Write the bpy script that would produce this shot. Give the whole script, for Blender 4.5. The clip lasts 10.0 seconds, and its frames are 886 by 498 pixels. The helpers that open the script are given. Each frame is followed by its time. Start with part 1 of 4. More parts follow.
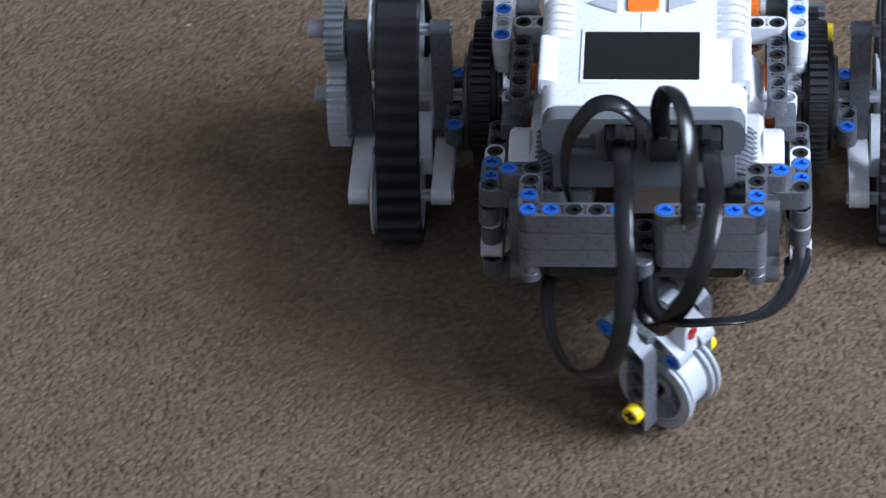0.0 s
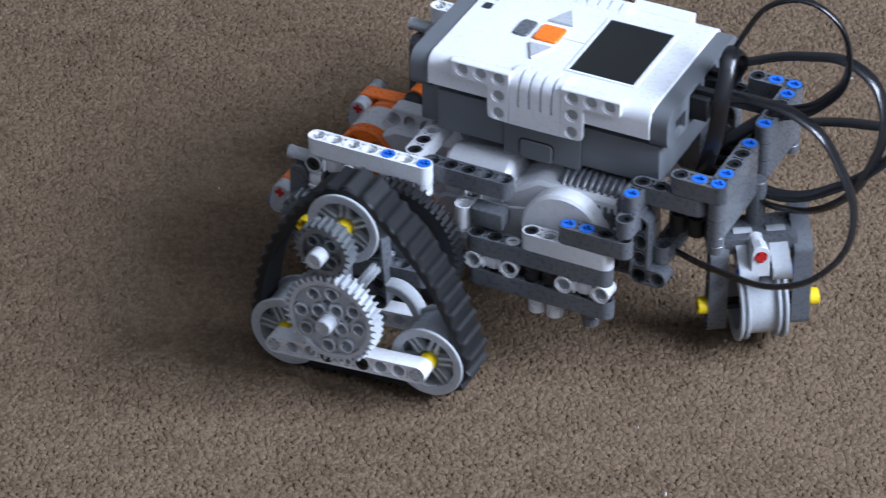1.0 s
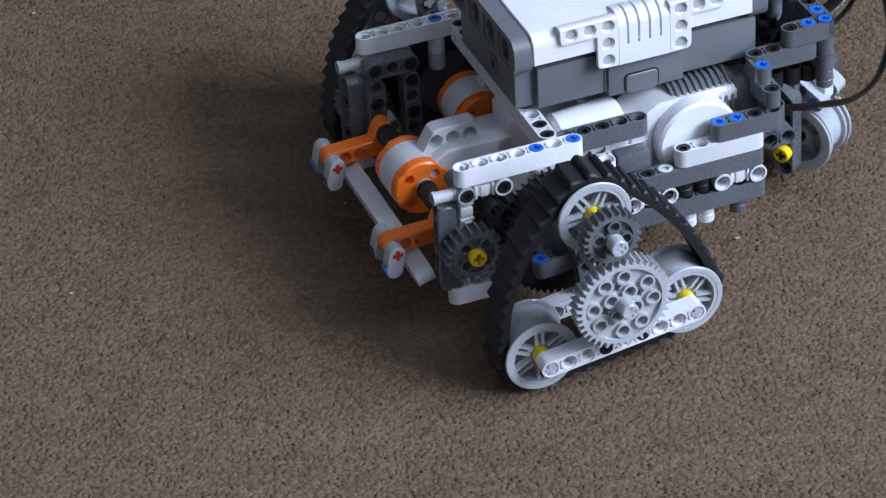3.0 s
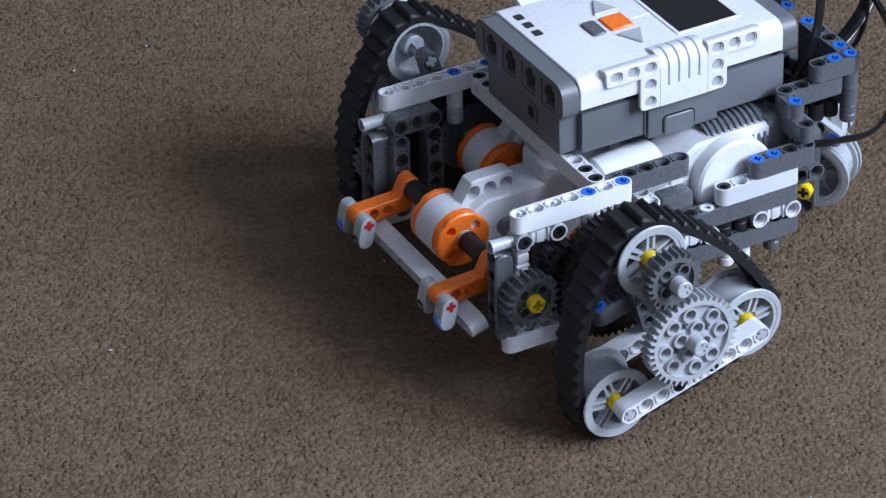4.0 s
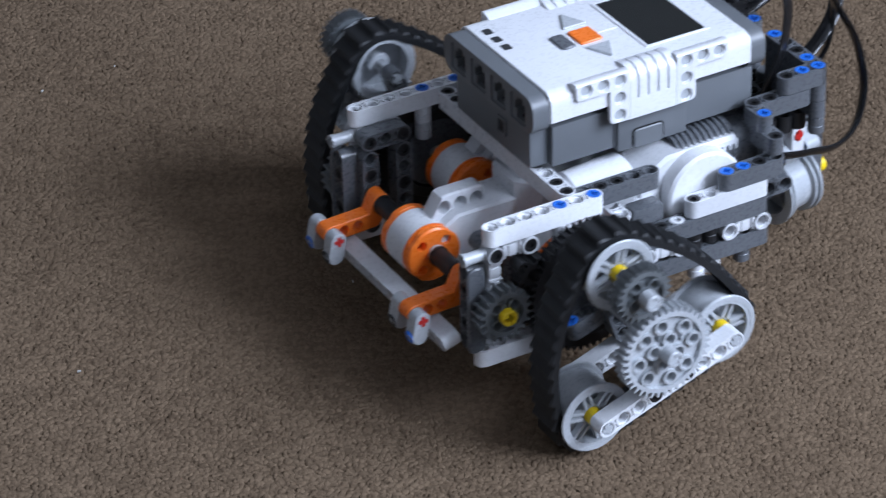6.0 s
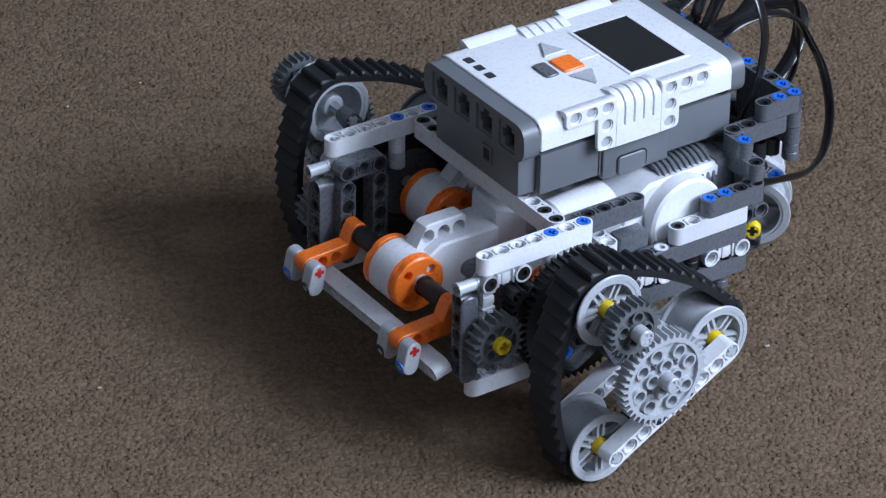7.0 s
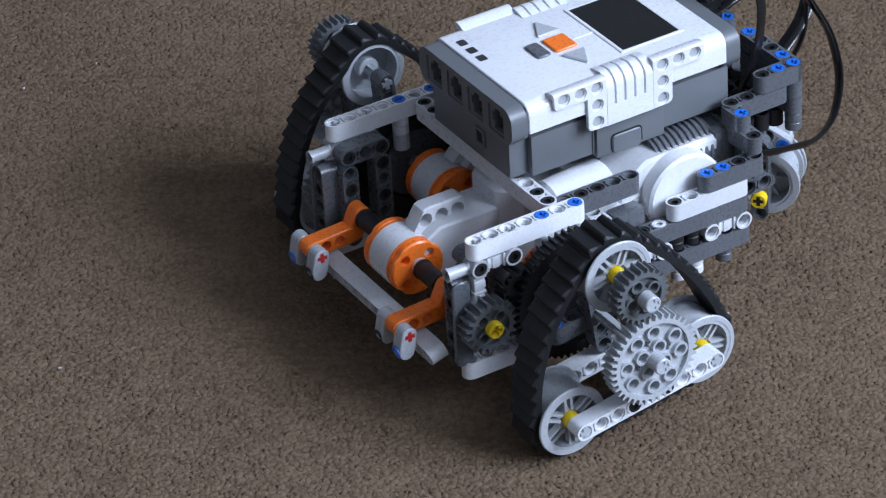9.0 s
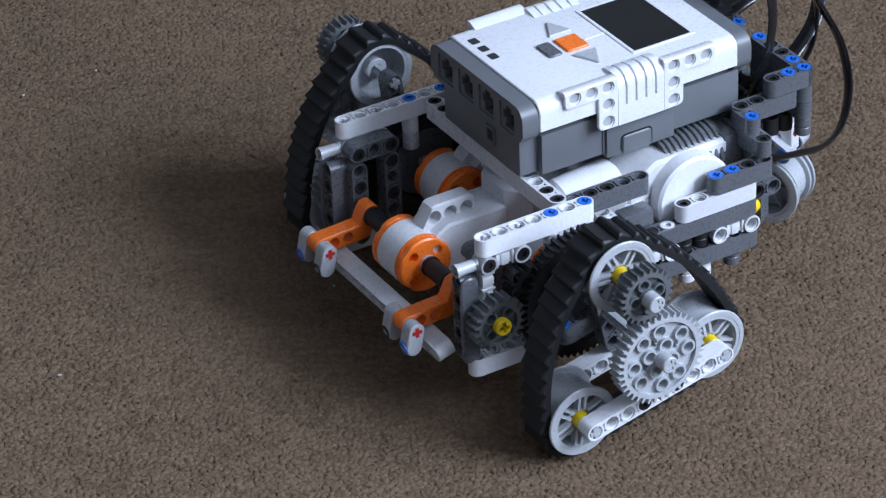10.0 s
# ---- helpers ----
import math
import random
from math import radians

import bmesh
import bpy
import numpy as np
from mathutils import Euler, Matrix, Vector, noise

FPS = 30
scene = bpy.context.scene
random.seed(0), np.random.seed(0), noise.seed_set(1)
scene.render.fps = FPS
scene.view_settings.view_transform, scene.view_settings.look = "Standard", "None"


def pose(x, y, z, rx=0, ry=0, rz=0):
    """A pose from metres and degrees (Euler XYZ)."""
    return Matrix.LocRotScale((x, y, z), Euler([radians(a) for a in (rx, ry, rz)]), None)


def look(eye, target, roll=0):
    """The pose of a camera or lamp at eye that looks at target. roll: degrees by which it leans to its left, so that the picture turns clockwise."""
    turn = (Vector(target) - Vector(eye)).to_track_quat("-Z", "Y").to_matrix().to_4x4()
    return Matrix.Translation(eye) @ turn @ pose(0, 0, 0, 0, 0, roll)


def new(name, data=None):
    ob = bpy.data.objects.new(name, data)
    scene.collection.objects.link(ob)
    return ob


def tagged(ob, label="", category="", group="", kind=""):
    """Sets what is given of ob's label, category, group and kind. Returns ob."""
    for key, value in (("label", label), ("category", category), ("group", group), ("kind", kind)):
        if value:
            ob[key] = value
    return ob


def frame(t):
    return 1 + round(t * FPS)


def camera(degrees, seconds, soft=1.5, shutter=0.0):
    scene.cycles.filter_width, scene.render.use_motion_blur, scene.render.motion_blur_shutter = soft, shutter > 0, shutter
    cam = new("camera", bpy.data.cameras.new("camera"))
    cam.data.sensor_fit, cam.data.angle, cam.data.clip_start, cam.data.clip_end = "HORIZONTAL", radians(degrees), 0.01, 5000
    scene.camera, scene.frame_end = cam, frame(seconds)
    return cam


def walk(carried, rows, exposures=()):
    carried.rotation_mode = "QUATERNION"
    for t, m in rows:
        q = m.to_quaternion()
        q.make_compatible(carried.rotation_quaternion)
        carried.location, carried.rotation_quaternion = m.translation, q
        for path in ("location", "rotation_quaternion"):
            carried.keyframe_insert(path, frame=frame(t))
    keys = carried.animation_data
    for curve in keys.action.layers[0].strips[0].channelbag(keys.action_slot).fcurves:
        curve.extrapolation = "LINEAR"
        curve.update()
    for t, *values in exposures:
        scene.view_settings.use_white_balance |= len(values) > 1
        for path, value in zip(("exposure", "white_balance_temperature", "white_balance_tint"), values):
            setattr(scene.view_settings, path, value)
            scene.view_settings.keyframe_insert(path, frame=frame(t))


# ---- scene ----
cam = camera(13.746, 10.0, soft=1.25, shutter=0.3)
walk(cam, [
    (0.0, pose(-0.0705, -1.2673, 0.8959, 50.801, 2.903, -1.354)),
    (0.1, pose(-0.0704, -1.2689, 0.8968, 51.134, 3.060, -2.248)),
    (0.2, pose(-0.0704, -1.2705, 0.8980, 51.760, 3.050, -3.269)),
    (0.3, pose(-0.0703, -1.2722, 0.8991, 52.231, 3.152, -4.211)),
    (0.4, pose(-0.0703, -1.2736, 0.8998, 52.792, 2.657, -5.008)),
    (0.5, pose(-0.0703, -1.2747, 0.9004, 53.036, 2.240, -5.230)),
    (0.6, pose(-0.0702, -1.2759, 0.9010, 53.563, 1.924, -5.453)),
    (0.8, pose(-0.0703, -1.2774, 0.9017, 54.341, 0.595, -4.689)),
    (1.0, pose(-0.0704, -1.2772, 0.9020, 54.625, 0.638, -4.403)),
    (1.2, pose(-0.0705, -1.2770, 0.9021, 54.729, 0.514, -4.113)),
    (1.5, pose(-0.0705, -1.2730, 0.9007, 54.532, 0.038, -2.801)),
    (2.0, pose(-0.0712, -1.2710, 0.8976, 54.339, 1.386, -2.118)),
    (2.2, pose(-0.0722, -1.2715, 0.8978, 54.365, 2.114, -1.974)),
    (3.3, pose(-0.0716, -1.2722, 0.8913, 55.416, 2.420, -3.467)),
    (3.5, pose(-0.0718, -1.2718, 0.8920, 55.674, 2.274, -3.064)),
    (4.0, pose(-0.0732, -1.2721, 0.8913, 56.005, 2.561, -2.708)),
    (4.5, pose(-0.0735, -1.2718, 0.8922, 56.221, 2.437, -2.398)),
    (5.0, pose(-0.0753, -1.2686, 0.8903, 56.287, 2.043, -2.211)),
    (5.2, pose(-0.0751, -1.2693, 0.8891, 56.457, 2.503, -2.258)),
    (5.5, pose(-0.0753, -1.2687, 0.8879, 56.154, 2.130, -2.383)),
    (5.8, pose(-0.0731, -1.2704, 0.8899, 56.018, 2.627, -2.887)),
    (6.0, pose(-0.0716, -1.2712, 0.8926, 56.235, 2.445, -3.156)),
    (6.2, pose(-0.0724, -1.2691, 0.8938, 56.277, 2.134, -2.901)),
    (7.3, pose(-0.0748, -1.2703, 0.8953, 56.651, 1.650, -2.317)),
    (7.5, pose(-0.0753, -1.2702, 0.8929, 56.684, 2.049, -2.570)),
    (8.0, pose(-0.0703, -1.2726, 0.8907, 56.599, 2.387, -2.802)),
    (8.5, pose(-0.0683, -1.2735, 0.8910, 56.262, 2.423, -3.261)),
    (9.0, pose(-0.0702, -1.2729, 0.8913, 56.251, 2.294, -3.340)),
    (9.5, pose(-0.0719, -1.2720, 0.8883, 56.334, 2.154, -3.271)),
    (10.0, pose(-0.0726, -1.2723, 0.8906, 56.388, 2.140, -3.341)),
], exposures=[
    (0.0, 0.32, 6500, 10), (0.5, 0.5, 6500, 10), (1.0, 0.38, 6500, 10), (1.5, 0.3, 6500, 10), (2.2, 0.22, 6500, 10), (3.3, 0.02, 6500, 10),
    (5.0, 0.0, 6450, 10), (5.7, 0.06, 6500, 10), (6.2, 0.01, 6450, 10), (7.3, -0.05, 6400, 10), (8.3, -0.05, 6400, 10), (9.0, -0.01, 6400, 10), (10.0, 0.0, 6400, 10)])

# ---- light ----
world = bpy.data.worlds.new("sky")
scene.world = world
world.use_nodes = True
sky = world.node_tree.nodes.new("ShaderNodeTexSky")
sky.sky_type = "NISHITA"
sky.sun_disc = False
sky.sun_elevation = radians(35)
sky.sun_rotation = radians(200)
world.node_tree.links.new(sky.outputs[0], world.node_tree.nodes["Background"].inputs[0])
world.node_tree.nodes["Background"].inputs[1].default_value = 0.1


def area_lamp(name, m, width, height, power, colour):
    d = bpy.data.lights.new(name, "AREA")
    d.shape, d.size, d.size_y, d.energy, d.color = "RECTANGLE", width, height, power, colour
    ob = new(name, d)
    ob.matrix_world = m
    return ob


# daylight in the window opening
area_lamp("window_daylight", look((2.04, -1.05, 1.66), (0.0, -1.05, 1.66)), 1.9, 1.25, 208.0, (0.663, 0.772, 1.0))

# ---- materials ----
S = 0.008  # one stud


def material(name, colour, rough=0.4, metal=0.0, vary=0.12, bump=0.0, scale=300.0, spec=0.5):
    m = bpy.data.materials.new(name)
    m.use_nodes = True
    nt = m.node_tree
    b = nt.nodes["Principled BSDF"]
    b.inputs["Metallic"].default_value = metal
    b.inputs["Specular IOR Level"].default_value = spec
    tc = nt.nodes.new("ShaderNodeTexCoord")
    n1 = nt.nodes.new("ShaderNodeTexNoise")
    n1.inputs["Scale"].default_value = scale * 0.12
    n1.inputs["Detail"].default_value = 4
    n2 = nt.nodes.new("ShaderNodeTexNoise")
    n2.inputs["Scale"].default_value = scale * 2.0
    n2.inputs["Detail"].default_value = 3
    for n in (n1, n2):
        nt.links.new(tc.outputs["Object"], n.inputs["Vector"])
    ramp = nt.nodes.new("ShaderNodeValToRGB")
    lo = [max(0.0, c * (1 - vary)) for c in colour]
    hi = [min(1.0, c * (1 + vary * 0.6)) for c in colour]
    ramp.color_ramp.elements[0].position, ramp.color_ramp.elements[1].position = 0.3, 0.7
    ramp.color_ramp.elements[0].color = (*lo, 1)
    ramp.color_ramp.elements[1].color = (*hi, 1)
    nt.links.new(n1.outputs["Fac"], ramp.inputs["Fac"])
    nt.links.new(ramp.outputs["Color"], b.inputs["Base Color"])
    mr = nt.nodes.new("ShaderNodeMapRange")
    mr.inputs["To Min"].default_value = max(0.05, rough - 0.03)
    mr.inputs["To Max"].default_value = min(1.0, rough + 0.05)
    nt.links.new(n2.outputs["Fac"], mr.inputs["Value"])
    nt.links.new(mr.outputs["Result"], b.inputs["Roughness"])
    if bump:
        bp = nt.nodes.new("ShaderNodeBump")
        bp.inputs["Strength"].default_value = bump
        bp.inputs["Distance"].default_value = 0.0003
        nt.links.new(n2.outputs["Fac"], bp.inputs["Height"])
        nt.links.new(bp.outputs["Normal"], b.inputs["Normal"])
    return m


WHITE = material("white_plastic", (0.74, 0.75, 0.77), 0.27, vary=0.05)
PALE = material("pale_grey_plastic", (0.64, 0.65, 0.67), 0.27, vary=0.06)
GREY = material("light_grey_plastic", (0.43, 0.45, 0.47), 0.27, vary=0.07)
DARK = material("dark_grey_plastic", (0.105, 0.112, 0.122), 0.27, vary=0.10)
CASE = material("case_grey_plastic", (0.135, 0.145, 0.155), 0.42, vary=0.08, bump=0.08)
GEAR = material("gear_grey_plastic", (0.115, 0.125, 0.13), 0.3, vary=0.1, bump=0.04)
BLACK = material("black_plastic", (0.011, 0.011, 0.012), 0.5, vary=0.15, bump=0.04)
RUBBER = material("black_rubber", (0.0115, 0.012, 0.013), 0.52, vary=0.3, bump=0.2, spec=0.4)
ORANGE = material("orange_plastic", (0.93, 0.19, 0.022), 0.27, vary=0.06)
BLUE = material("blue_plastic", (0.02, 0.155, 0.62), 0.32, vary=0.1, bump=0.03)
YELLOW = material("yellow_plastic", (0.86, 0.60, 0.015), 0.32, vary=0.06, bump=0.03)
RED = material("red_plastic", (0.48, 0.022, 0.018), 0.32, vary=0.06, bump=0.03)
CABLE = material("black_cable_jacket", (0.010, 0.010, 0.011), 0.22, vary=0.2, bump=0.04)
SCREEN = material("lcd_glass", (0.012, 0.013, 0.012), 0.1, vary=0.05, spec=0.5)
INK = material("dark_print", (0.03, 0.032, 0.035), 0.4, vary=0.05)
METAL = material("contact_metal", (0.6, 0.6, 0.58), 0.3, 1.0, vary=0.1)
WALL = material("matt_wall_paint", (0.25, 0.25, 0.25), 0.8, vary=0.06, bump=0.3, scale=40)
CEIL = material("matt_ceiling_paint", (0.36, 0.36, 0.36), 0.85, vary=0.04, bump=0.2, scale=40)
LINT = material("pale_lint", (0.4, 0.39, 0.36), 0.9, vary=0.1)


def carpet_material(name, dark, light, relief):
    m = bpy.data.materials.new(name)
    m.use_nodes = True
    nt = m.node_tree
    b = nt.nodes["Principled BSDF"]
    b.inputs["Roughness"].default_value = 0.95
    b.inputs["Specular IOR Level"].default_value = 0.1
    tc = nt.nodes.new("ShaderNodeTexCoord")
    fine = nt.nodes.new("ShaderNodeTexNoise")
    fine.inputs["Scale"].default_value, fine.inputs["Detail"].default_value = 300.0, 4
    mid = nt.nodes.new("ShaderNodeTexNoise")
    mid.inputs["Scale"].default_value, mid.inputs["Detail"].default_value = 55.0, 3
    big = nt.nodes.new("ShaderNodeTexNoise")
    big.inputs["Scale"].default_value, big.inputs["Detail"].default_value = 9.0, 3
    for n in (fine, mid, big):
        nt.links.new(tc.outputs["Object"], n.inputs["Vector"])
    geo = nt.nodes.new("ShaderNodeNewGeometry")
    mix = nt.nodes.new("ShaderNodeMath")
    mix.operation = "MULTIPLY_ADD"
    mix.inputs[1].default_value = 0.30
    nt.links.new(geo.outputs["Random Per Island"], mix.inputs[0])
    nt.links.new(fine.outputs["Fac"], mix.inputs[2])
    mix2 = nt.nodes.new("ShaderNodeMath")
    mix2.operation = "MULTIPLY_ADD"
    mix2.inputs[1].default_value = 0.5
    nt.links.new(mid.outputs["Fac"], mix2.inputs[0])
    nt.links.new(mix.outputs[0], mix2.inputs[2])
    mix3 = nt.nodes.new("ShaderNodeMath")
    mix3.operation = "MULTIPLY_ADD"
    mix3.inputs[1].default_value = 0.4
    nt.links.new(big.outputs["Fac"], mix3.inputs[0])
    nt.links.new(mix2.outputs[0], mix3.inputs[2])
    ramp = nt.nodes.new("ShaderNodeValToRGB")
    ramp.color_ramp.elements[0].position, ramp.color_ramp.elements[1].position = 0.55, 1.0
    ramp.color_ramp.elements[0].color = (*dark, 1)
    ramp.color_ramp.elements[1].color = (*light, 1)
    half = nt.nodes.new("ShaderNodeMath")
    half.operation = "MULTIPLY"
    half.inputs[1].default_value = 0.8
    nt.links.new(mix3.outputs[0], half.inputs[0])
    nt.links.new(half.outputs[0], ramp.inputs["Fac"])
    nt.links.new(ramp.outputs["Color"], b.inputs["Base Color"])
    if relief:
        bp = nt.nodes.new("ShaderNodeBump")
        bp.inputs["Strength"].default_value = relief
        bp.inputs["Distance"].default_value = 0.002
        nt.links.new(fine.outputs["Fac"], bp.inputs["Height"])
        nt.links.new(bp.outputs["Normal"], b.inputs["Normal"])
    return m


# floor colour is darkened below the pile's to match the tufts' self-shadow
CARPET = carpet_material("brown_carpet", (0.072, 0.048, 0.0297), (0.139, 0.0963, 0.0613), 0.5)
PILE = carpet_material("brown_carpet_pile", (0.0865, 0.058, 0.0365), (0.165, 0.1145, 0.0737), 0.0)


# ---- mesh helpers ----
def smooth(me, angle=35):
    me.shade_smooth()
    me.set_sharp_from_angle(angle=radians(angle))


class Shape:
    """Collects vertices and faces in metres."""

    def __init__(self):
        self.v, self.f = [], []

    def add(self, verts, faces, m=None):
        o = len(self.v)
        for p in verts:
            p = Vector(p)
            self.v.append(tuple(m @ p if m is not None else p))
        self.f += [tuple(i + o for i in f) for f in faces]
        return self

    def mesh(self, name, mat, angle=35):
        me = bpy.data.meshes.new(name)
        me.from_pydata(self.v, [], self.f)
        bm = bmesh.new()
        bm.from_mesh(me)
        bmesh.ops.recalc_face_normals(bm, faces=bm.faces)
        bm.to_mesh(me)
        bm.free()
        me.materials.append(mat)
        smooth(me, angle)
        return me


def circle(cx, cy, r, n=16, a0=0.0):
    return [(cx + r * math.cos(a0 + 2 * math.pi * k / n), cy + r * math.sin(a0 + 2 * math.pi * k / n)) for k in range(n)]


def inside(p, poly):
    x, y = p
    c = False
    for (x0, y0), (x1, y1) in zip(poly, poly[1:] + poly[:1]):
        if (y0 > y) != (y1 > y) and x < (x1 - x0) * (y - y0) / (y1 - y0) + x0:
            c = not c
    return c


def prism(sh, outline, holes, z0, z1, m=None, bev=0.0):
    """Extrudes an outline with holes from z0 to z1; bev chamfers the outer rim."""
    from mathutils.geometry import delaunay_2d_cdt
    loops = [outline] + list(holes)
    pts, faces = [], []
    for l in loops:
        o = len(pts)
        pts += [Vector(p) for p in l]
        faces.append(list(range(o, o + len(l))))
    edges = [(f[k], f[(k + 1) % len(f)]) for f in faces for k in range(len(f))]
    vv, _, ff, _, _, _ = delaunay_2d_cdt(pts, edges, [], 0, 1e-7)
    tris = []
    for t in ff:
        c = ((vv[t[0]][0] + vv[t[1]][0] + vv[t[2]][0]) / 3, (vv[t[0]][1] + vv[t[1]][1] + vv[t[2]][1]) / 3)
        if inside(c, outline) and not any(inside(c, h) for h in holes):
            tris.append(t)
    n = len(vv)

    def shrunk(p):
        if not bev:
            return p
        k = min(range(len(outline)), key=lambda i: (outline[i][0] - p[0]) ** 2 + (outline[i][1] - p[1]) ** 2)
        if (outline[k][0] - p[0]) ** 2 + (outline[k][1] - p[1]) ** 2 > 1e-12:
            return p
        a, b = Vector(outline[k - 1]), Vector(outline[(k + 1) % len(outline)])
        t = (b - a).normalized()
        nrm = Vector((t.y, -t.x))
        q = Vector(p) - nrm * bev
        if not inside(q, outline):
            q = Vector(p) + nrm * bev
        return q

    top = [(*shrunk(p), z1) for p in vv]
    bot = [(*shrunk(p), z0) for p in vv]
    sh.add(top + bot, [tuple(t) for t in tris] + [tuple(i + n for i in reversed(t)) for t in tris], m)
    for l, isout in [(outline, True)] + [(h, False) for h in holes]:
        k = len(l)
        if isout and bev:
            rings = [[(*shrunk(p), z0) for p in l], [(*p, z0 + bev) for p in l], [(*p, z1 - bev) for p in l], [(*shrunk(p), z1) for p in l]]
        else:
            rings = [[(*p, z0) for p in l], [(*p, z1) for p in l]]
        vs = [p for r in rings for p in r]
        fs = [(r * k + i, r * k + (i + 1) % k, (r + 1) * k + (i + 1) % k, (r + 1) * k + i) for r in range(len(rings) - 1) for i in range(k)]
        sh.add(vs, fs, m)
    return sh


def box(sh, lo, hi, m=None, bev=0.0):
    """A box between two corners, chamfered."""
    bm = bmesh.new()
    bmesh.ops.create_cube(bm, size=1)
    for v in bm.verts:
        for k in range(3):
            v.co[k] = lo[k] if v.co[k] < 0 else hi[k]
    if bev:
        bmesh.ops.bevel(bm, geom=bm.edges[:], offset=bev, segments=2, affect="EDGES", profile=0.6)
    bm.verts.index_update()
    sh.add([v.co[:] for v in bm.verts], [[v.index for v in f.verts] for f in bm.faces], m)
    bm.free()
    return sh


def tube(sh, r0, r1, z0, z1, n=24, m=None, bev=0.0):
    """A ring round z (r0 inner, 0 for a solid rod)."""
    prism(sh, circle(0, 0, r1, n), [circle(0, 0, r0, n)] if r0 else [], z0, z1, m, bev)
    return sh


def axis(direction):
    """Turns local z into the direction 'x', 'y' or 'z'."""
    return {"z": Matrix(), "y": pose(0, 0, 0, -90, 0, 0), "x": pose(0, 0, 0, 0, 90, 0)}[direction]


def at(x, y, z, along="z"):
    """Studs to a pose."""
    return Matrix.Translation((x * S, y * S, z * S)) @ axis(along)


def part(name, me, parent, m=None, label=""):
    ob = new(name, me)
    ob.parent = parent
    if m is not None:
        ob.matrix_basis = m
    if label:
        ob["label"] = label
    return ob


def holder(name, parent, m):
    ob = new(name)
    ob.empty_display_size = 0.01
    ob.parent = parent
    ob.matrix_basis = m
    return ob


CACHE = {}


def beam_mesh(n, mat, crosses=(), width=0.94, thick=0.96):
    """A straight beam of n holes along x, hole axis z, first hole at the origin."""
    key = ("beam", n, mat.name, crosses, width, thick)
    if key in CACHE:
        return CACHE[key]
    sh = Shape()
    r = width * S / 2
    out = [(-r * math.sin(math.pi * k / 10), -r * math.cos(math.pi * k / 10)) for k in range(11)][::-1]
    end = [((n - 1) * S - x, -y) for x, y in out]
    outline = out + end
    h = thick * S / 2
    d = 0.0009
    wide = [circle(k * S, 0, 0.0031, 16) for k in range(n)]
    slim = [plus(k * S, 0, 0.00245, 0.0009) if k in crosses else circle(k * S, 0, 0.0025, 16) for k in range(n)]
    # hourglass hollows between the rims of the holes
    ys = (-0.0022, -0.0015, -0.0007, 0.0007, 0.0015, 0.0022)
    neck = [0.5 * S - math.sqrt(0.00375 ** 2 - y * y) for y in ys]
    waist = [(w, y) for w, y in zip(neck, ys)] + [(-w, y) for w, y in reversed(list(zip(neck, ys)))]
    hollow = [[((k + 0.5) * S + x, y) for x, y in waist] for k in range(n - 1)]
    prism(sh, outline, wide + hollow, h - d, h, None)
    prism(sh, outline, wide + hollow, -h, -h + d, None)
    prism(sh, outline, slim, -h + d, h - d, None)
    CACHE[key] = sh.mesh("beam", mat)
    return CACHE[key]


def plus(cx, cy, a, b):
    p = [(a, b), (b, b), (b, a), (-b, a), (-b, b), (-a, b), (-a, -b), (-b, -b), (-b, -a), (b, -a), (b, -b), (a, -b)]
    return [(cx + x, cy + y) for x, y in p]


def frame_of(length_dir, hole_dir):
    lx, hz = Vector(length_dir), Vector(hole_dir)
    ly = hz.cross(lx)
    return Matrix(((lx.x, ly.x, hz.x, 0), (lx.y, ly.y, hz.y, 0), (lx.z, ly.z, hz.z, 0), (0, 0, 0, 1)))


X, Y, Z = (1, 0, 0), (0, 1, 0), (0, 0, 1)


def beam(parent, n, pos, length_dir, hole_dir, mat, crosses=(), name="beam", label="", width=0.94, thick=0.96):
    m = Matrix.Translation(Vector(pos) * S) @ frame_of(length_dir, hole_dir)
    return part(name, beam_mesh(n, mat, crosses, width, thick), parent, m, label)


def pin_mesh(mat, cross=True):
    key = ("pin", mat.name, cross)
    if key not in CACHE:
        sh = Shape()
        hole = plus(0, 0, 0.0019, 0.0007) if cross else circle(0, 0, 0.0016, 12)
        prism(sh, circle(0, 0, 0.0030, 16), [hole], -0.0006, 0.0001)
        prism(sh, circle(0, 0, 0.0024, 16), [], -0.004, -0.0010)
        CACHE[key] = sh.mesh("pin", mat)
    return CACHE[key]


def pin(parent, x, y, z, direction=Z, mat=None, cross=True):
    """A connector pin whose head is flush with a face at the given point."""
    q = Vector(direction).to_track_quat("Z", "Y").to_matrix().to_4x4()
    return part("pin", pin_mesh(mat or BLUE, cross), parent, Matrix.Translation(Vector((x, y, z)) * S) @ q)


def axle_mesh(length, mat):
    key = ("axle", round(length, 2), mat.name)
    if key not in CACHE:
        sh = Shape()
        prism(sh, plus(0, 0, 0.0024, 0.0009), [], 0, length * S)
        CACHE[key] = sh.mesh("axle", mat)
    return CACHE[key]


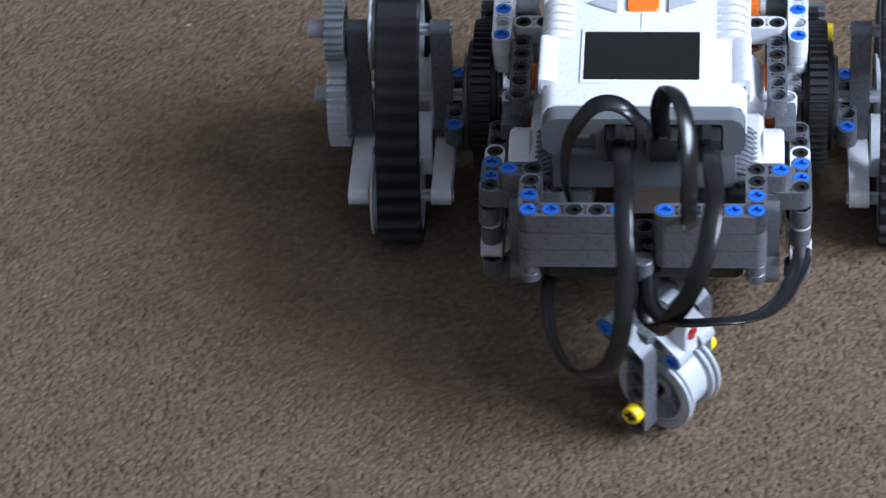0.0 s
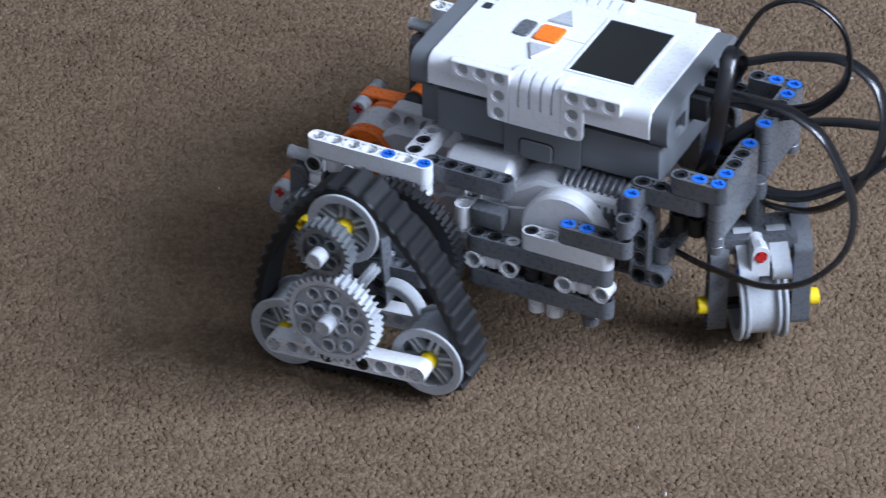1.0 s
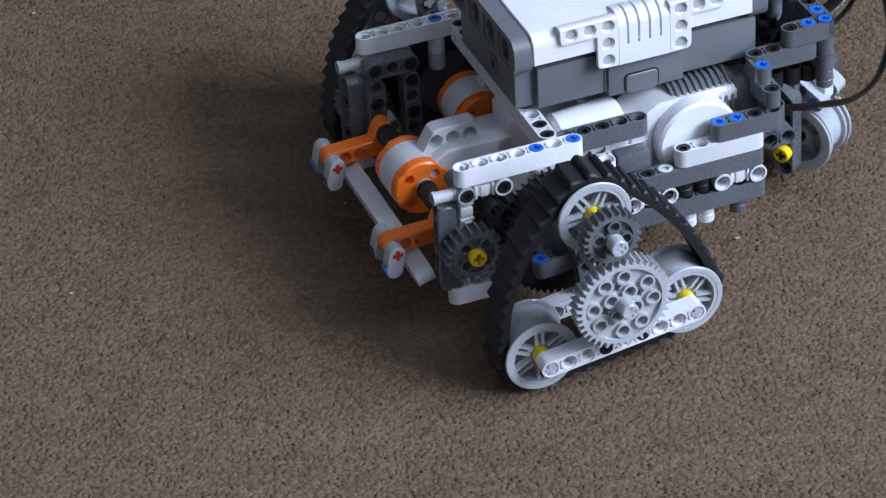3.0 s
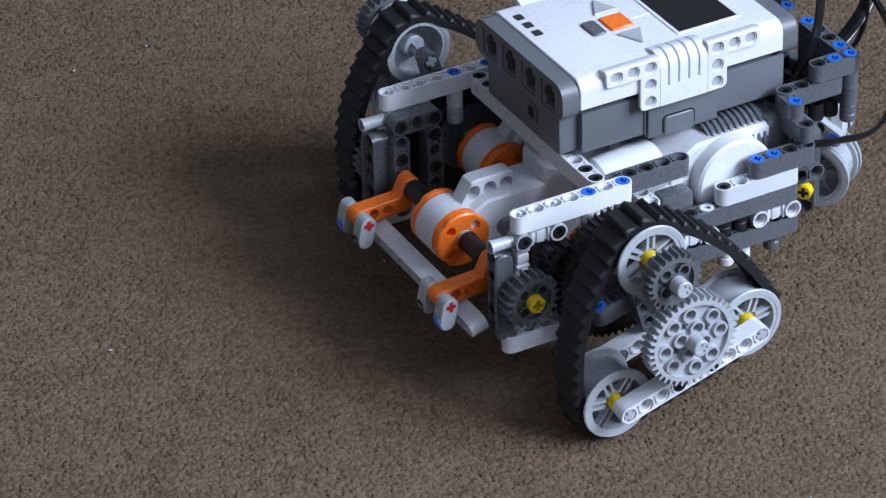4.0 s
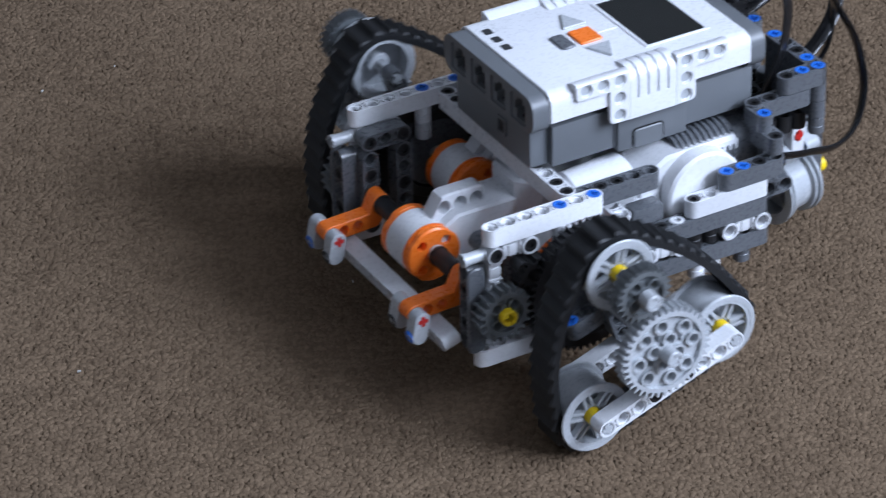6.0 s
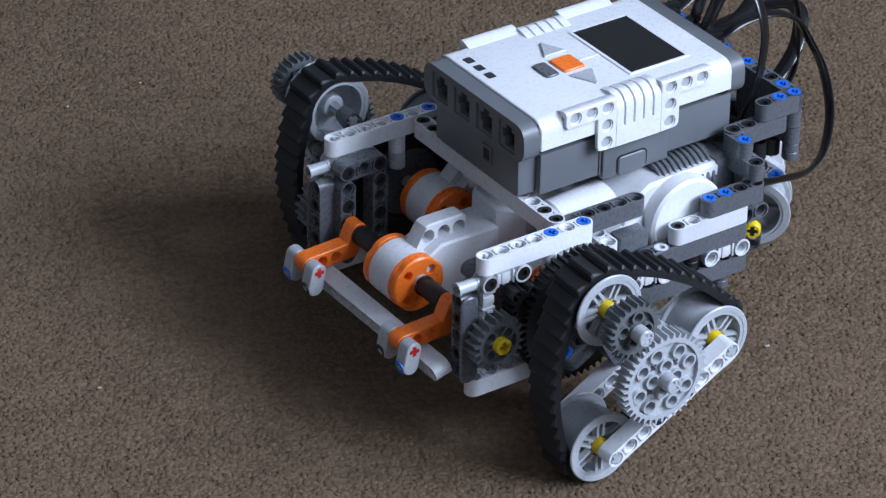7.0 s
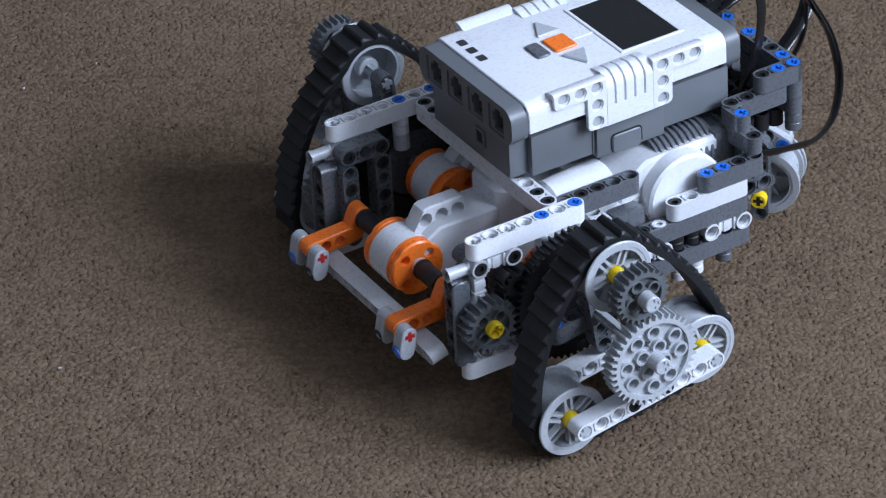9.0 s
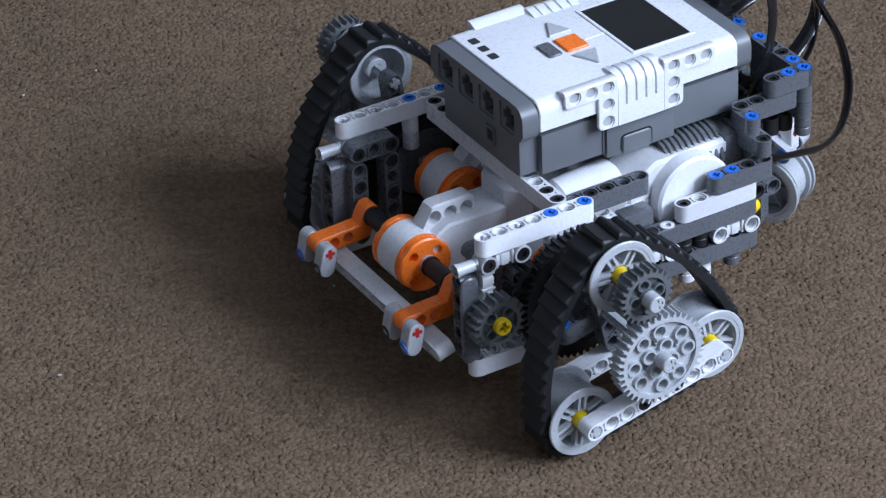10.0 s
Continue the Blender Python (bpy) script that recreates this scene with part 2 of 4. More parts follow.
def bush_mesh(length, mat, r=0.0036):
    key = ("bush", length, mat.name, r)
    if key not in CACHE:
        sh = Shape()
        prism(sh, circle(0, 0, r, 20), [plus(0, 0, 0.0024, 0.0009)], -length * S / 2, length * S / 2, None, 0.0004)
        if length > 0.8:
            prism(sh, circle(0, 0, r + 0.0003, 20), [circle(0, 0, r - 0.0002, 20)], -length * S / 2, -length * S / 2 + 0.0015)
            prism(sh, circle(0, 0, r + 0.0003, 20), [circle(0, 0, r - 0.0002, 20)], length * S / 2 - 0.0015, length * S / 2)
        CACHE[key] = sh.mesh("bush", mat)
    return CACHE[key]


def gear_outline(teeth, r_root, r_tip):
    pts = []
    for k in range(teeth):
        for da, r in ((0.0, r_root), (0.28, r_root), (0.42, r_tip), (0.62, r_tip), (0.78, r_root)):
            if da == 0.0:
                continue
            a = 2 * math.pi * (k + da) / teeth
            pts.append((r * math.cos(a), r * math.sin(a)))
    return pts


# ---- the room ----
def slab(name, lo, hi, mat, label, category, bev=0.0):
    sh = Shape()
    box(sh, lo, hi, None, bev)
    ob = new(name, sh.mesh(name, mat))
    return tagged(ob, label, category, kind="structure")


slab("floor", (-2.2, -2.4, -0.06), (2.10, 2.6, -0.0005), CARPET, "brown short pile carpet covering the floor", "carpet")
slab("wall_west", (-2.32, -2.4, -0.06), (-2.2, 2.6, 2.5), WALL, "plain matt painted room wall", "wall")
slab("wall_south", (-2.32, -2.52, -0.06), (2.22, -2.4, 2.5), WALL, "plain matt painted room wall", "wall")
slab("wall_north", (-2.32, 2.6, -0.06), (2.22, 2.72, 2.5), WALL, "plain matt painted room wall", "wall")
slab("ceiling", (-2.32, -2.52, 2.5), (2.22, 2.72, 2.6), CEIL, "plain white ceiling", "ceiling")
east = Shape()
y0, y1, z0, z1 = -2.02, -0.08, 1.00, 2.32
box(east, (2.10, -2.4, -0.06), (2.22, y0, 2.5))
box(east, (2.10, y1, -0.06), (2.22, 2.6, 2.5))
box(east, (2.10, y0, -0.06), (2.22, y1, z0))
box(east, (2.10, y0, z1), (2.22, y1, 2.5))
tagged(new("wall_east", east.mesh("wall_east", WALL)), "plain matt painted room wall with a window opening", "wall", kind="structure")


def carpet_pile():
    """Short twisted tufts, denser than one could count."""
    rng = np.random.default_rng(4)
    step = 0.0020
    gx, gy = np.meshgrid(np.arange(-0.30, 0.285, step), np.arange(-0.34, 0.345, step))
    n = gx.size
    px = gx.ravel() + rng.normal(0, step * 0.35, n)
    py = gy.ravel() + rng.normal(0, step * 0.35, n)
    a = rng.uniform(0, 2 * math.pi, n)
    lean = rng.uniform(0.0, 0.0011, n)
    la = rng.uniform(0, 2 * math.pi, n)
    h = 0.00050 - 0.00036 * rng.uniform(0.0, 1.0, n) ** 2.5
    h = h + 0.0002 * np.sin(px * 620 + 3 * np.sin(py * 410)) * np.sin(py * 560 + 2 * np.sin(px * 370))
    r = rng.uniform(0.0014, 0.0023, n)
    vs = np.zeros((n, 5, 3))
    for k in range(4):
        ak = a + math.pi * k / 2
        rk = r * (1.0 if k % 2 else 0.7)
        vs[:, k] = np.stack([px + rk * np.cos(ak), py + rk * np.sin(ak), np.full(n, -0.0004)], 1)
    vs[:, 4] = np.stack([px + lean * np.cos(la), py + lean * np.sin(la), h], 1)
    base = (np.arange(n) * 5)[:, None, None]
    tri = np.array([[0, 1, 4], [1, 2, 4], [2, 3, 4], [3, 0, 4]])
    f = (base + tri[None]).reshape(-1, 3)
    me = bpy.data.meshes.new("carpet_pile")
    me.from_pydata(vs.reshape(-1, 3).tolist(), [], f.tolist())
    me.materials.append(PILE)
    me.shade_smooth()
    tagged(new("carpet_pile", me), "short twisted brown carpet tufts", "carpet pile", kind="stuff")


carpet_pile()


def lint():
    """A few pale specks caught in the pile."""
    rng = np.random.default_rng(11)
    sh = Shape()
    for _ in range(12):
        x, y = rng.uniform(-0.26, 0.26), rng.uniform(-0.3, 0.28)
        r = rng.uniform(0.0003, 0.0007)
        m = Matrix.Translation((x, y, 0.0011)) @ Matrix.Rotation(rng.uniform(0, 6.28), 4, "Z")
        box(sh, (-r * 1.6, -r * 0.6, -0.0003), (r * 1.6, r * 0.6, 0.0004), m, r * 0.25)
    tagged(new("carpet_lint", sh.mesh("carpet_lint", LINT)), "tiny pale lint specks on the carpet", "lint", kind="stuff")


lint()

# ---- the robot ----
robot = new("tracked_robot")
robot.empty_display_size = 0.02
tagged(robot, "tracked construction-brick robot with a white control brick on carpet", "robot")


def hub_mesh(r, width, mat):
    """A spoked wheel round z, its outer face at +width/2."""
    key = ("hub", r, width, mat.name)
    if key in CACHE:
        return CACHE[key]
    sh = Shape()
    w = width / 2
    tube(sh, r - 0.0022, r, w - 0.0013, w, 44, None, 0.0004)
    tube(sh, r - 0.0022, r, -w, -w + 0.0013, 44, None, 0.0004)
    tube(sh, r - 0.0038, r - 0.0021, -w + 0.0002, w - 0.0002, 44)
    tube(sh, 0.0026, 0.0050, -w + 0.004, w - 0.0036, 24, None, 0.0004)
    tube(sh, 0.0026, r - 0.003, -0.0012, 0.0004, 40)
    for k in range(6):
        for off in (-0.0014, 0.0014):
            m = Matrix.Rotation(2 * math.pi * k / 6, 4, "Z")
            box(sh, (0.0045, off - 0.0006, w - 0.0045), (r - 0.003, off + 0.0006, w - 0.0016), m)
    CACHE[key] = sh.mesh("wheel", mat)
    return CACHE[key]


def drum_mesh(r, width, mat):
    """A bare wheel without tyre round z: double lips, a drum and deep hollow faces."""
    sh = Shape()
    w = width / 2
    for s in (-1, 1):
        for z0, lip in ((w - 0.0014, r), (w - 0.0042, r - 0.0006)):
            a, b = sorted((s * z0, s * (z0 + 0.0014)))
            tube(sh, r - 0.0032, lip, a, b, 48, None, 0.0003)
        a, b = sorted((s * 0.0012, s * (w - 0.003)))
        tube(sh, 0.0025, 0.0046, a, b, 20, None, 0.0003)
    tube(sh, r - 0.0046, r - 0.0028, -w + 0.0004, w - 0.0004, 48)
    tube(sh, 0.0025, r - 0.004, -0.0012, 0.0012, 40)
    for k in range(6):
        m = Matrix.Rotation(2 * math.pi * k / 6, 4, "Z")
        box(sh, (0.004, -0.0006, -w + 0.0055), (r - 0.004, 0.0006, w - 0.0055), m)
    return sh.mesh("wheel", mat)


def gear40_mesh(mat):
    sh = Shape()
    out = gear_outline(40, 0.0181, 0.0203)
    prism(sh, out, [circle(0, 0, 0.0163, 40)], -0.0037, 0.0037)
    holes = []
    for k in range(4):
        a = math.pi / 2 * k
        for px, py in ((0.0120, 0.0042), (0.0120, -0.0042)):
            holes.append((px * math.cos(a) - py * math.sin(a), px * math.sin(a) + py * math.cos(a)))
        b = a + math.pi / 4
        holes.append((0.0058 * math.cos(b), 0.0058 * math.sin(b)))
    loops = [circle(x, y, 0.0024, 12) for x, y in holes]
    pl = [plus(0, 0, 0.0024, 0.0009)]
    for k in range(4):
        a = math.pi / 2 * k
        pl.append(plus(0.0076 * math.cos(a), 0.0076 * math.sin(a), 0.0018, 0.0007))
    prism(sh, circle(0, 0, 0.0164, 40), loops + pl, -0.0018, 0.0018)
    for x, y in holes:
        prism(sh, circle(x, y, 0.0033, 16), [circle(x, y, 0.0024, 16)], -0.0036, 0.0036, None, 0.0)
    tube(sh, 0.0026, 0.004, -0.0037, 0.0037, 20)
    return sh.mesh("gear", mat)


def gear24_mesh(mat, teeth=24, r=0.0104, tip=0.0122):
    sh = Shape()
    prism(sh, gear_outline(teeth, r, tip), [circle(0, 0, r - 0.0018, 32)], -0.0037, 0.0037)
    c = [(0.0057 * math.cos(a), 0.0057 * math.sin(a)) for a in (math.pi / 4 + k * math.pi / 2 for k in range(4))]
    prism(sh, circle(0, 0, r - 0.0017, 32), [circle(x, y, 0.0021, 12) for x, y in c] + [plus(0, 0, 0.0024, 0.0009)], -0.0016, 0.0016)
    for x, y in c:
        prism(sh, circle(x, y, 0.0029, 14), [circle(x, y, 0.0021, 14)], -0.0036, 0.0036)
    tube(sh, 0.0025, 0.0038, -0.0037, 0.0037, 16)
    return sh.mesh("gear", mat)


R_WHEEL = 0.0156
LOW, UP = 4, 4  # studs: half the wheel base, height of the upper axle


def belt_path(centres, r):
    """Points and outward normals along a belt round circles given anticlockwise."""
    pts = []
    n = len(centres)
    tangents = []
    for i in range(n):
        a, b = Vector(centres[i]), Vector(centres[(i + 1) % n])
        d = (b - a).normalized()
        nrm = Vector((d.y, -d.x))
        tangents.append((a + nrm * r, b + nrm * r, math.atan2(nrm.y, nrm.x)))
    for i in range(n):
        p, q, a0 = tangents[i]
        steps = 24
        bow = (0.0, 0.0046, 0.0064)[i]
        out = Vector((math.cos(a0), math.sin(a0)))
        for k in range(steps):
            t = k / steps
            lift = bow * (1 - (2 * t - 1) ** 2)
            slope = math.atan(bow * 4 * (1 - 2 * t) / (q - p).length)
            pts.append((p.lerp(q, t) + out * lift, a0 + slope * -1.0))
        a1 = tangents[(i + 1) % n][2]
        while a1 < a0:
            a1 += 2 * math.pi
        c = Vector(centres[(i + 1) % n])
        for k in range(16):
            a = a0 + (a1 - a0) * k / 16
            pts.append((c + Vector((math.cos(a), math.sin(a))) * r, a))
    return pts


LUGS = 44
BELT = belt_path([(-LOW * S, -3 * S), (LOW * S, -3 * S), (0, UP * S)], R_WHEEL - 0.0019)
BELT_WAY = [0.0]
for (p, _), (q, _) in zip(BELT, BELT[1:] + BELT[:1]):
    BELT_WAY.append(BELT_WAY[-1] + (q - p).length)
PITCH = BELT_WAY[-1] / LUGS


def belt_spot(s):
    """Point and outward angle at a way s along the belt."""
    s = s % BELT_WAY[-1]
    k = min(bisect(BELT_WAY, s), len(BELT)) - 1
    p, a = BELT[k]
    q, b = BELT[(k + 1) % len(BELT)]
    while b < a - math.pi:
        b += 2 * math.pi
    t = (s - BELT_WAY[k]) / max(BELT_WAY[k + 1] - BELT_WAY[k], 1e-9)
    return p.lerp(q, t), a + (b - a) * t


def bisect(values, x):
    lo, hi = 0, len(values)
    while lo < hi:
        mid = (lo + hi) // 2
        if values[mid] <= x:
            lo = mid + 1
        else:
            hi = mid
    return lo


def lug_pose(s, y):
    """Frame of a lug: x along the belt, z outwards."""
    p, a = belt_spot(s)
    c, n = math.cos(a), math.sin(a)
    return Matrix(((-n, 0, c, p.x), (0, 1, 0, y), (c, 0, n, p.y), (0, 0, 0, 1)))


def band_mesh(width):
    """The thin belt that carries the lugs; local x along, y across, z up."""
    sh = Shape()
    w = width / 2
    vs, fs = [], []
    m = 160
    for j in range(m):
        p, a = belt_spot(BELT_WAY[-1] * j / m)
        o = p + Vector((math.cos(a), math.sin(a))) * 0.0021
        vs += [(p.x, -w, p.y), (o.x, -w, o.y), (o.x, w, o.y), (p.x, w, p.y)]
    for j in range(m):
        k = (j + 1) % m
        for i in range(4):
            n2 = (i + 1) % 4
            fs.append((j * 4 + i, k * 4 + i, k * 4 + n2, j * 4 + n2))
    sh.add(vs, fs)
    return sh.mesh("band", RUBBER, 25)


def lug_mesh(width):
    """One slanted saw-tooth lug of the belt."""
    h, b = 0.0026, 0.0016
    w, e = width / 2 - 0.0001, 0.0008
    prof = [(-0.5, 0.0004), (-0.25, 0.38 * h), (0.0, 0.72 * h), (0.25, h), (0.40, 0.8 * h), (0.5, 0.0004)]
    vs, fs = [], []
    for y, soft in ((-w, 0.55), (-w + e, 1.0), (w - e, 1.0), (w, 0.55)):
        vs += [(x * PITCH, y, 0.0021 + z * soft) for x, z in prof]
        vs += [(0.5 * PITCH, y, b), (-0.5 * PITCH, y, b)]
    m = len(prof) + 2
    for r in range(3):
        for i in range(m):
            j = (i + 1) % m
            fs.append((r * m + i, r * m + j, r * m + m + j, r * m + m + i))
    fs += [tuple(range(m))[::-1], tuple(range(3 * m, 4 * m))]
    sh = Shape()
    sh.add(vs, fs)
    return sh.mesh("lug", RUBBER, 15)


BELT_LUGS = []  # lugs that run round with the belt: object, side, way, y
ROLLING = []  # wheels that turn with the belt: object, side, direction


def track_unit(side):
    """A triangular track module that rocks round the drive axle; side -1 or 1 along y."""
    u = holder("track_unit", robot, at(0, 0, 0))
    u["label"] = "triangular rubber track module with gears and white side beams"
    s = side
    yc = 12.0 * s
    flip = axis("y") if s > 0 else pose(0, 0, 0, 90, 0, 0)

    def put(name, me, x, y, z, spin=0.0, label=""):
        return part(name, me, u, Matrix.Translation((x * S, y * S, z * S)) @ flip @ Matrix.Rotation(radians(spin), 4, "Z"), label)

    part("tread", CACHE.setdefault("band", band_mesh(0.0168)), u, at(0, yc - 0.1 * s, 0), "black rubber track band")
    lug = CACHE.setdefault("lug", lug_mesh(0.0168))
    for k in range(LUGS):
        BELT_LUGS.append((part("lug", lug, u, lug_pose(k * PITCH, (yc - 0.1 * s) * S)), s, k * PITCH, (yc - 0.1 * s) * S))
    hub = hub_mesh(R_WHEEL, 0.0192, GREY)
    for k, (x, z) in enumerate(((-LOW, -3), (LOW, -3), (0, UP))):
        ROLLING.append((put("wheel", hub, x, yc + 0.1 * s, z, 17 * k, "light grey spoked wheel"), s, 1.0))
        put("bush", bush_mesh(0.6, YELLOW), x, 13.2 * s, z, 0, "yellow bush")
    for y in (14.0 * s, 10.0 * s):
        beam(u, 9, (-4, y, -3), X, Y, WHITE, (0, 8), label="white beam")
        beam(u, 7, (0, y, -2), Z, Y, DARK, (2, 6), label="dark grey beam")
    for x in (-1, 1):
        pin(u, x, 14.47 * s, -3, (0, s, 0), BLACK)
    g40 = CACHE.setdefault("g40", gear40_mesh(GREY))
    g24 = CACHE.setdefault("g24", gear24_mesh(GEAR))
    put("gear", g40, 0, 15.0 * s, 0, 10, "light grey forty-tooth gear")
    ROLLING.append((put("gear", g24, 0, 15.0 * s, UP, 5, "dark grey gear"), s, 1.0))
    ax = axle_mesh(9.3, GREY)
    part("axle", ax, u, Matrix.Translation((0, 6.9 * s * S, 0)) @ flip)
    part("axle", axle_mesh(6.9, GREY), u, Matrix.Translation((0, 9.4 * s * S, UP * S)) @ flip)
    for x in (-LOW, LOW):
        part("axle", axle_mesh(5.1, GREY), u, Matrix.Translation((x * S, 9.4 * s * S, -3 * S)) @ flip)
    put("bush", bush_mesh(0.8, GREY), 0, 15.85 * s, 0, 0, "grey bush")
    put("bush", bush_mesh(0.8, GREY), 0, 15.95 * s, UP, 0, "grey bush")
    # bent arm between the side frames
    g = CACHE.get("bent_arm")
    if not g:
        sh = Shape()
        arc = [(1.2 + 1.7 * math.cos(radians(d)), -2.6 + 2.3 * math.sin(radians(d))) for d in range(0, 101, 10)]
        rim = [(1.2 + 1.2 * math.cos(radians(d)), -2.6 + 1.8 * math.sin(radians(d))) for d in range(100, -1, -10)]
        prism(sh, [(x * S, z * S) for x, z in arc + rim], [], -0.42 * S, 0.42 * S, Matrix(((1, 0, 0, 0), (0, 0, 1, 0), (0, 1, 0, 0), (0, 0, 0, 1))), 0.0005)
        g = CACHE["bent_arm"] = sh.mesh("bent_arm", GREY)
    part("bent_arm", g, u, at(0, 10.9 * s, 0), "light grey bent arm")
    # inner cross frame
    beam(u, 5, (-2, 9.4 * s, -0.7), X, Z, DARK, label="dark grey beam")
    for x in (-2, 2):
        pin(u, x, 9.4 * s, -0.21, Z, BLUE)
    return u


near_track = track_unit(-1)
far_track = track_unit(1)


# the control brick
def rounded(w0, w1, h0, h1, r, n=5):
    pts = []
    for cx, cy, a0 in ((w1 - r, h1 - r, 0), (w0 + r, h1 - r, 90), (w0 + r, h0 + r, 180), (w1 - r, h0 + r, 270)):
        for k in range(n + 1):
            a = radians(a0 + 90 * k / n)
            pts.append((cx + r * math.cos(a), cy + r * math.sin(a)))
    return pts


YZ = Matrix(((0, 0, 1, 0), (1, 0, 0, 0), (0, 1, 0, 0), (0, 0, 0, 1)))  # local x,y,z -> y,z,x


def control_brick():
    u = holder("control_brick", robot, at(0, 0, 0))
    u["label"] = "white control brick with grey ends, screen and orange button"
    # upper shell ends: grey, cut by the ports
    sh = Shape()
    sec = rounded(-4.5 * S, 4.5 * S, 7.05 * S, 9.14 * S, 0.006)
    port_a = [rounded((y - 0.72) * S, (y + 0.72) * S, 7.3 * S, 8.8 * S, 0.0006, 1) for y in (-3, -1, 1, 3)]
    prism(sh, sec, port_a, -1.0 * S, -0.2 * S, YZ)
    prism(sh, sec, [], -0.2 * S, -0.02 * S, YZ)
    part("end_cap", sh.mesh("end_cap", CASE), u, None, "grey plastic end cap with ports")
    sh = Shape()
    port_b = [rounded((y - 0.72) * S, (y + 0.72) * S, 7.35 * S, 8.85 * S, 0.0006, 1) for y in (-1.0, 0.9, 2.8)]
    port_b.append(rounded(-3.35 * S, -2.15 * S, 7.3 * S, 8.3 * S, 0.0004, 1))
    prism(sh, sec, [], 12.02 * S, 12.3 * S, YZ)
    prism(sh, sec, port_b, 12.3 * S, 13.0 * S, YZ)
    part("end_cap", sh.mesh("end_cap", CASE), u, None, "grey plastic end cap with ports")
    # port jacks: a lighter liner round a stepped dark socket
    for y in (-3, -1, 1, 3):
        sh = Shape()
        hole = [(y - 0.52, 7.44), (y + 0.3, 7.44), (y + 0.3, 7.9), (y + 0.5, 7.9), (y + 0.5, 8.4), (y + 0.22, 8.4), (y + 0.22, 8.66), (y - 0.25, 8.66), (y - 0.25, 8.4), (y - 0.52, 8.4)]
        prism(sh, rounded((y - 0.7) * S, (y + 0.7) * S, 7.32 * S, 8.78 * S, 0.0004, 1), [[(a * S, b * S) for a, b in hole]], -0.9 * S, -0.3 * S, YZ)
        part("port", sh.mesh("port", CASE), u, None, "grey socket liner")
        sh = Shape()
        box(sh, (-0.34 * S, (y - 0.6) * S, 7.35 * S), (-0.2 * S, (y + 0.6) * S, 8.75 * S))
        box(sh, (-0.7 * S, (y - 0.5) * S, 7.48 * S), (-0.3 * S, (y + 0.05) * S, 7.64 * S))
        part("socket", sh.mesh("socket", BLACK), u, None, "black socket")
    sh = Shape()
    prism(sh, rounded(-1.45 * S, -0.55 * S, 5.55 * S, 6.55 * S, 0.0005, 1), [rounded(-1.3 * S, -0.7 * S, 5.7 * S, 6.4 * S, 0.0004, 1)], -0.86 * S, -0.70 * S, YZ)
    part("latch_frame", sh.mesh("latch_frame", CASE), u)
    # thin black plate inside the frame, in place of the dark of a hole
    sh = Shape()
    box(sh, (-0.78 * S, -1.32 * S, 5.68 * S), (-0.74 * S, -0.68 * S, 6.42 * S))
    part("latch", sh.mesh("latch", BLACK), u, None, "black plate standing in for the dark of a small square hole")
    # dark strip on each side, drawn in for the shade of a vertical channel
    for s2 in (-1, 1):
        sh = Shape()
        box(sh, (4.0 * S, s2 * 4.12 * S - 0.0004, 4.85 * S), (4.1 * S, s2 * 4.12 * S + 0.0004, 6.95 * S))
        part("channel_shade", sh.mesh("channel_shade", DARK), u)
    for y in (-1.0, 0.9, 2.8):
        sh = Shape()
        box(sh, (12.9 * S, (y - 0.62) * S, 7.45 * S), (13.9 * S, (y + 0.62) * S, 8.7 * S), None, 0.0006)
        box(sh, (13.1 * S, (y - 0.2) * S, 8.7 * S), (14.1 * S, (y + 0.2) * S, 8.95 * S))
        part("plug", sh.mesh("plug", BLACK), u, None, "black cable plug")
    sh = Shape()
    box(sh, (12.45 * S, -3.3 * S, 7.35 * S), (12.7 * S, -2.2 * S, 8.25 * S))
    box(sh, (12.7 * S, -3.1 * S, 7.7 * S), (12.9 * S, -2.4 * S, 7.95 * S))
    part("usb_socket", sh.mesh("usb_socket", METAL), u, None, "metal usb socket")
    # white cover: top slab with rounded shoulders that run down the sides
    sh = Shape()
    top = 9.24 * S
    cov = []
    for k in range(7):
        a = radians(90 * k / 6)
        cov.append((4.56 * S - 0.0055 + 0.0055 * math.cos(a), top - 0.0055 + 0.0055 * math.sin(a)))
    cov = [(4.56 * S, 7.62 * S)] + cov
    outer = cov + [(-x, y) for x, y in reversed(cov)]
    inner = [(-4.3 * S, 7.62 * S), (-4.3 * S, 9.0 * S), (4.3 * S, 9.0 * S), (4.3 * S, 7.62 * S)]
    # cross section as one closed loop
    prism(sh, outer + inner, [], 0.0 * S, 12.1 * S, YZ, 0.0004)
    part("cover", sh.mesh("cover", WHITE), u, None, "glossy white plastic cover")
    # side tabs with connector holes, proud of the cover
    for s in (-1, 1):
        holes = [(2, 9), (3, 9), (4, 9), (4, 8), (4, 7), (8, 7), (8, 8), (8, 9), (9, 9), (10, 9)]
        m = Matrix(((1, 0, 0, 0), (0, 0, s, 0), (0, 1, 0, 0), (0, 0, 0, 1)))
        half = [(4.6, 6.58), (4.6, 9.37), (1.4, 9.37), (1.4, 8.7), (1.46, 8.56), (1.6, 8.5), (3.4, 8.5), (3.4, 6.86), (3.48, 6.66), (3.68, 6.58)]
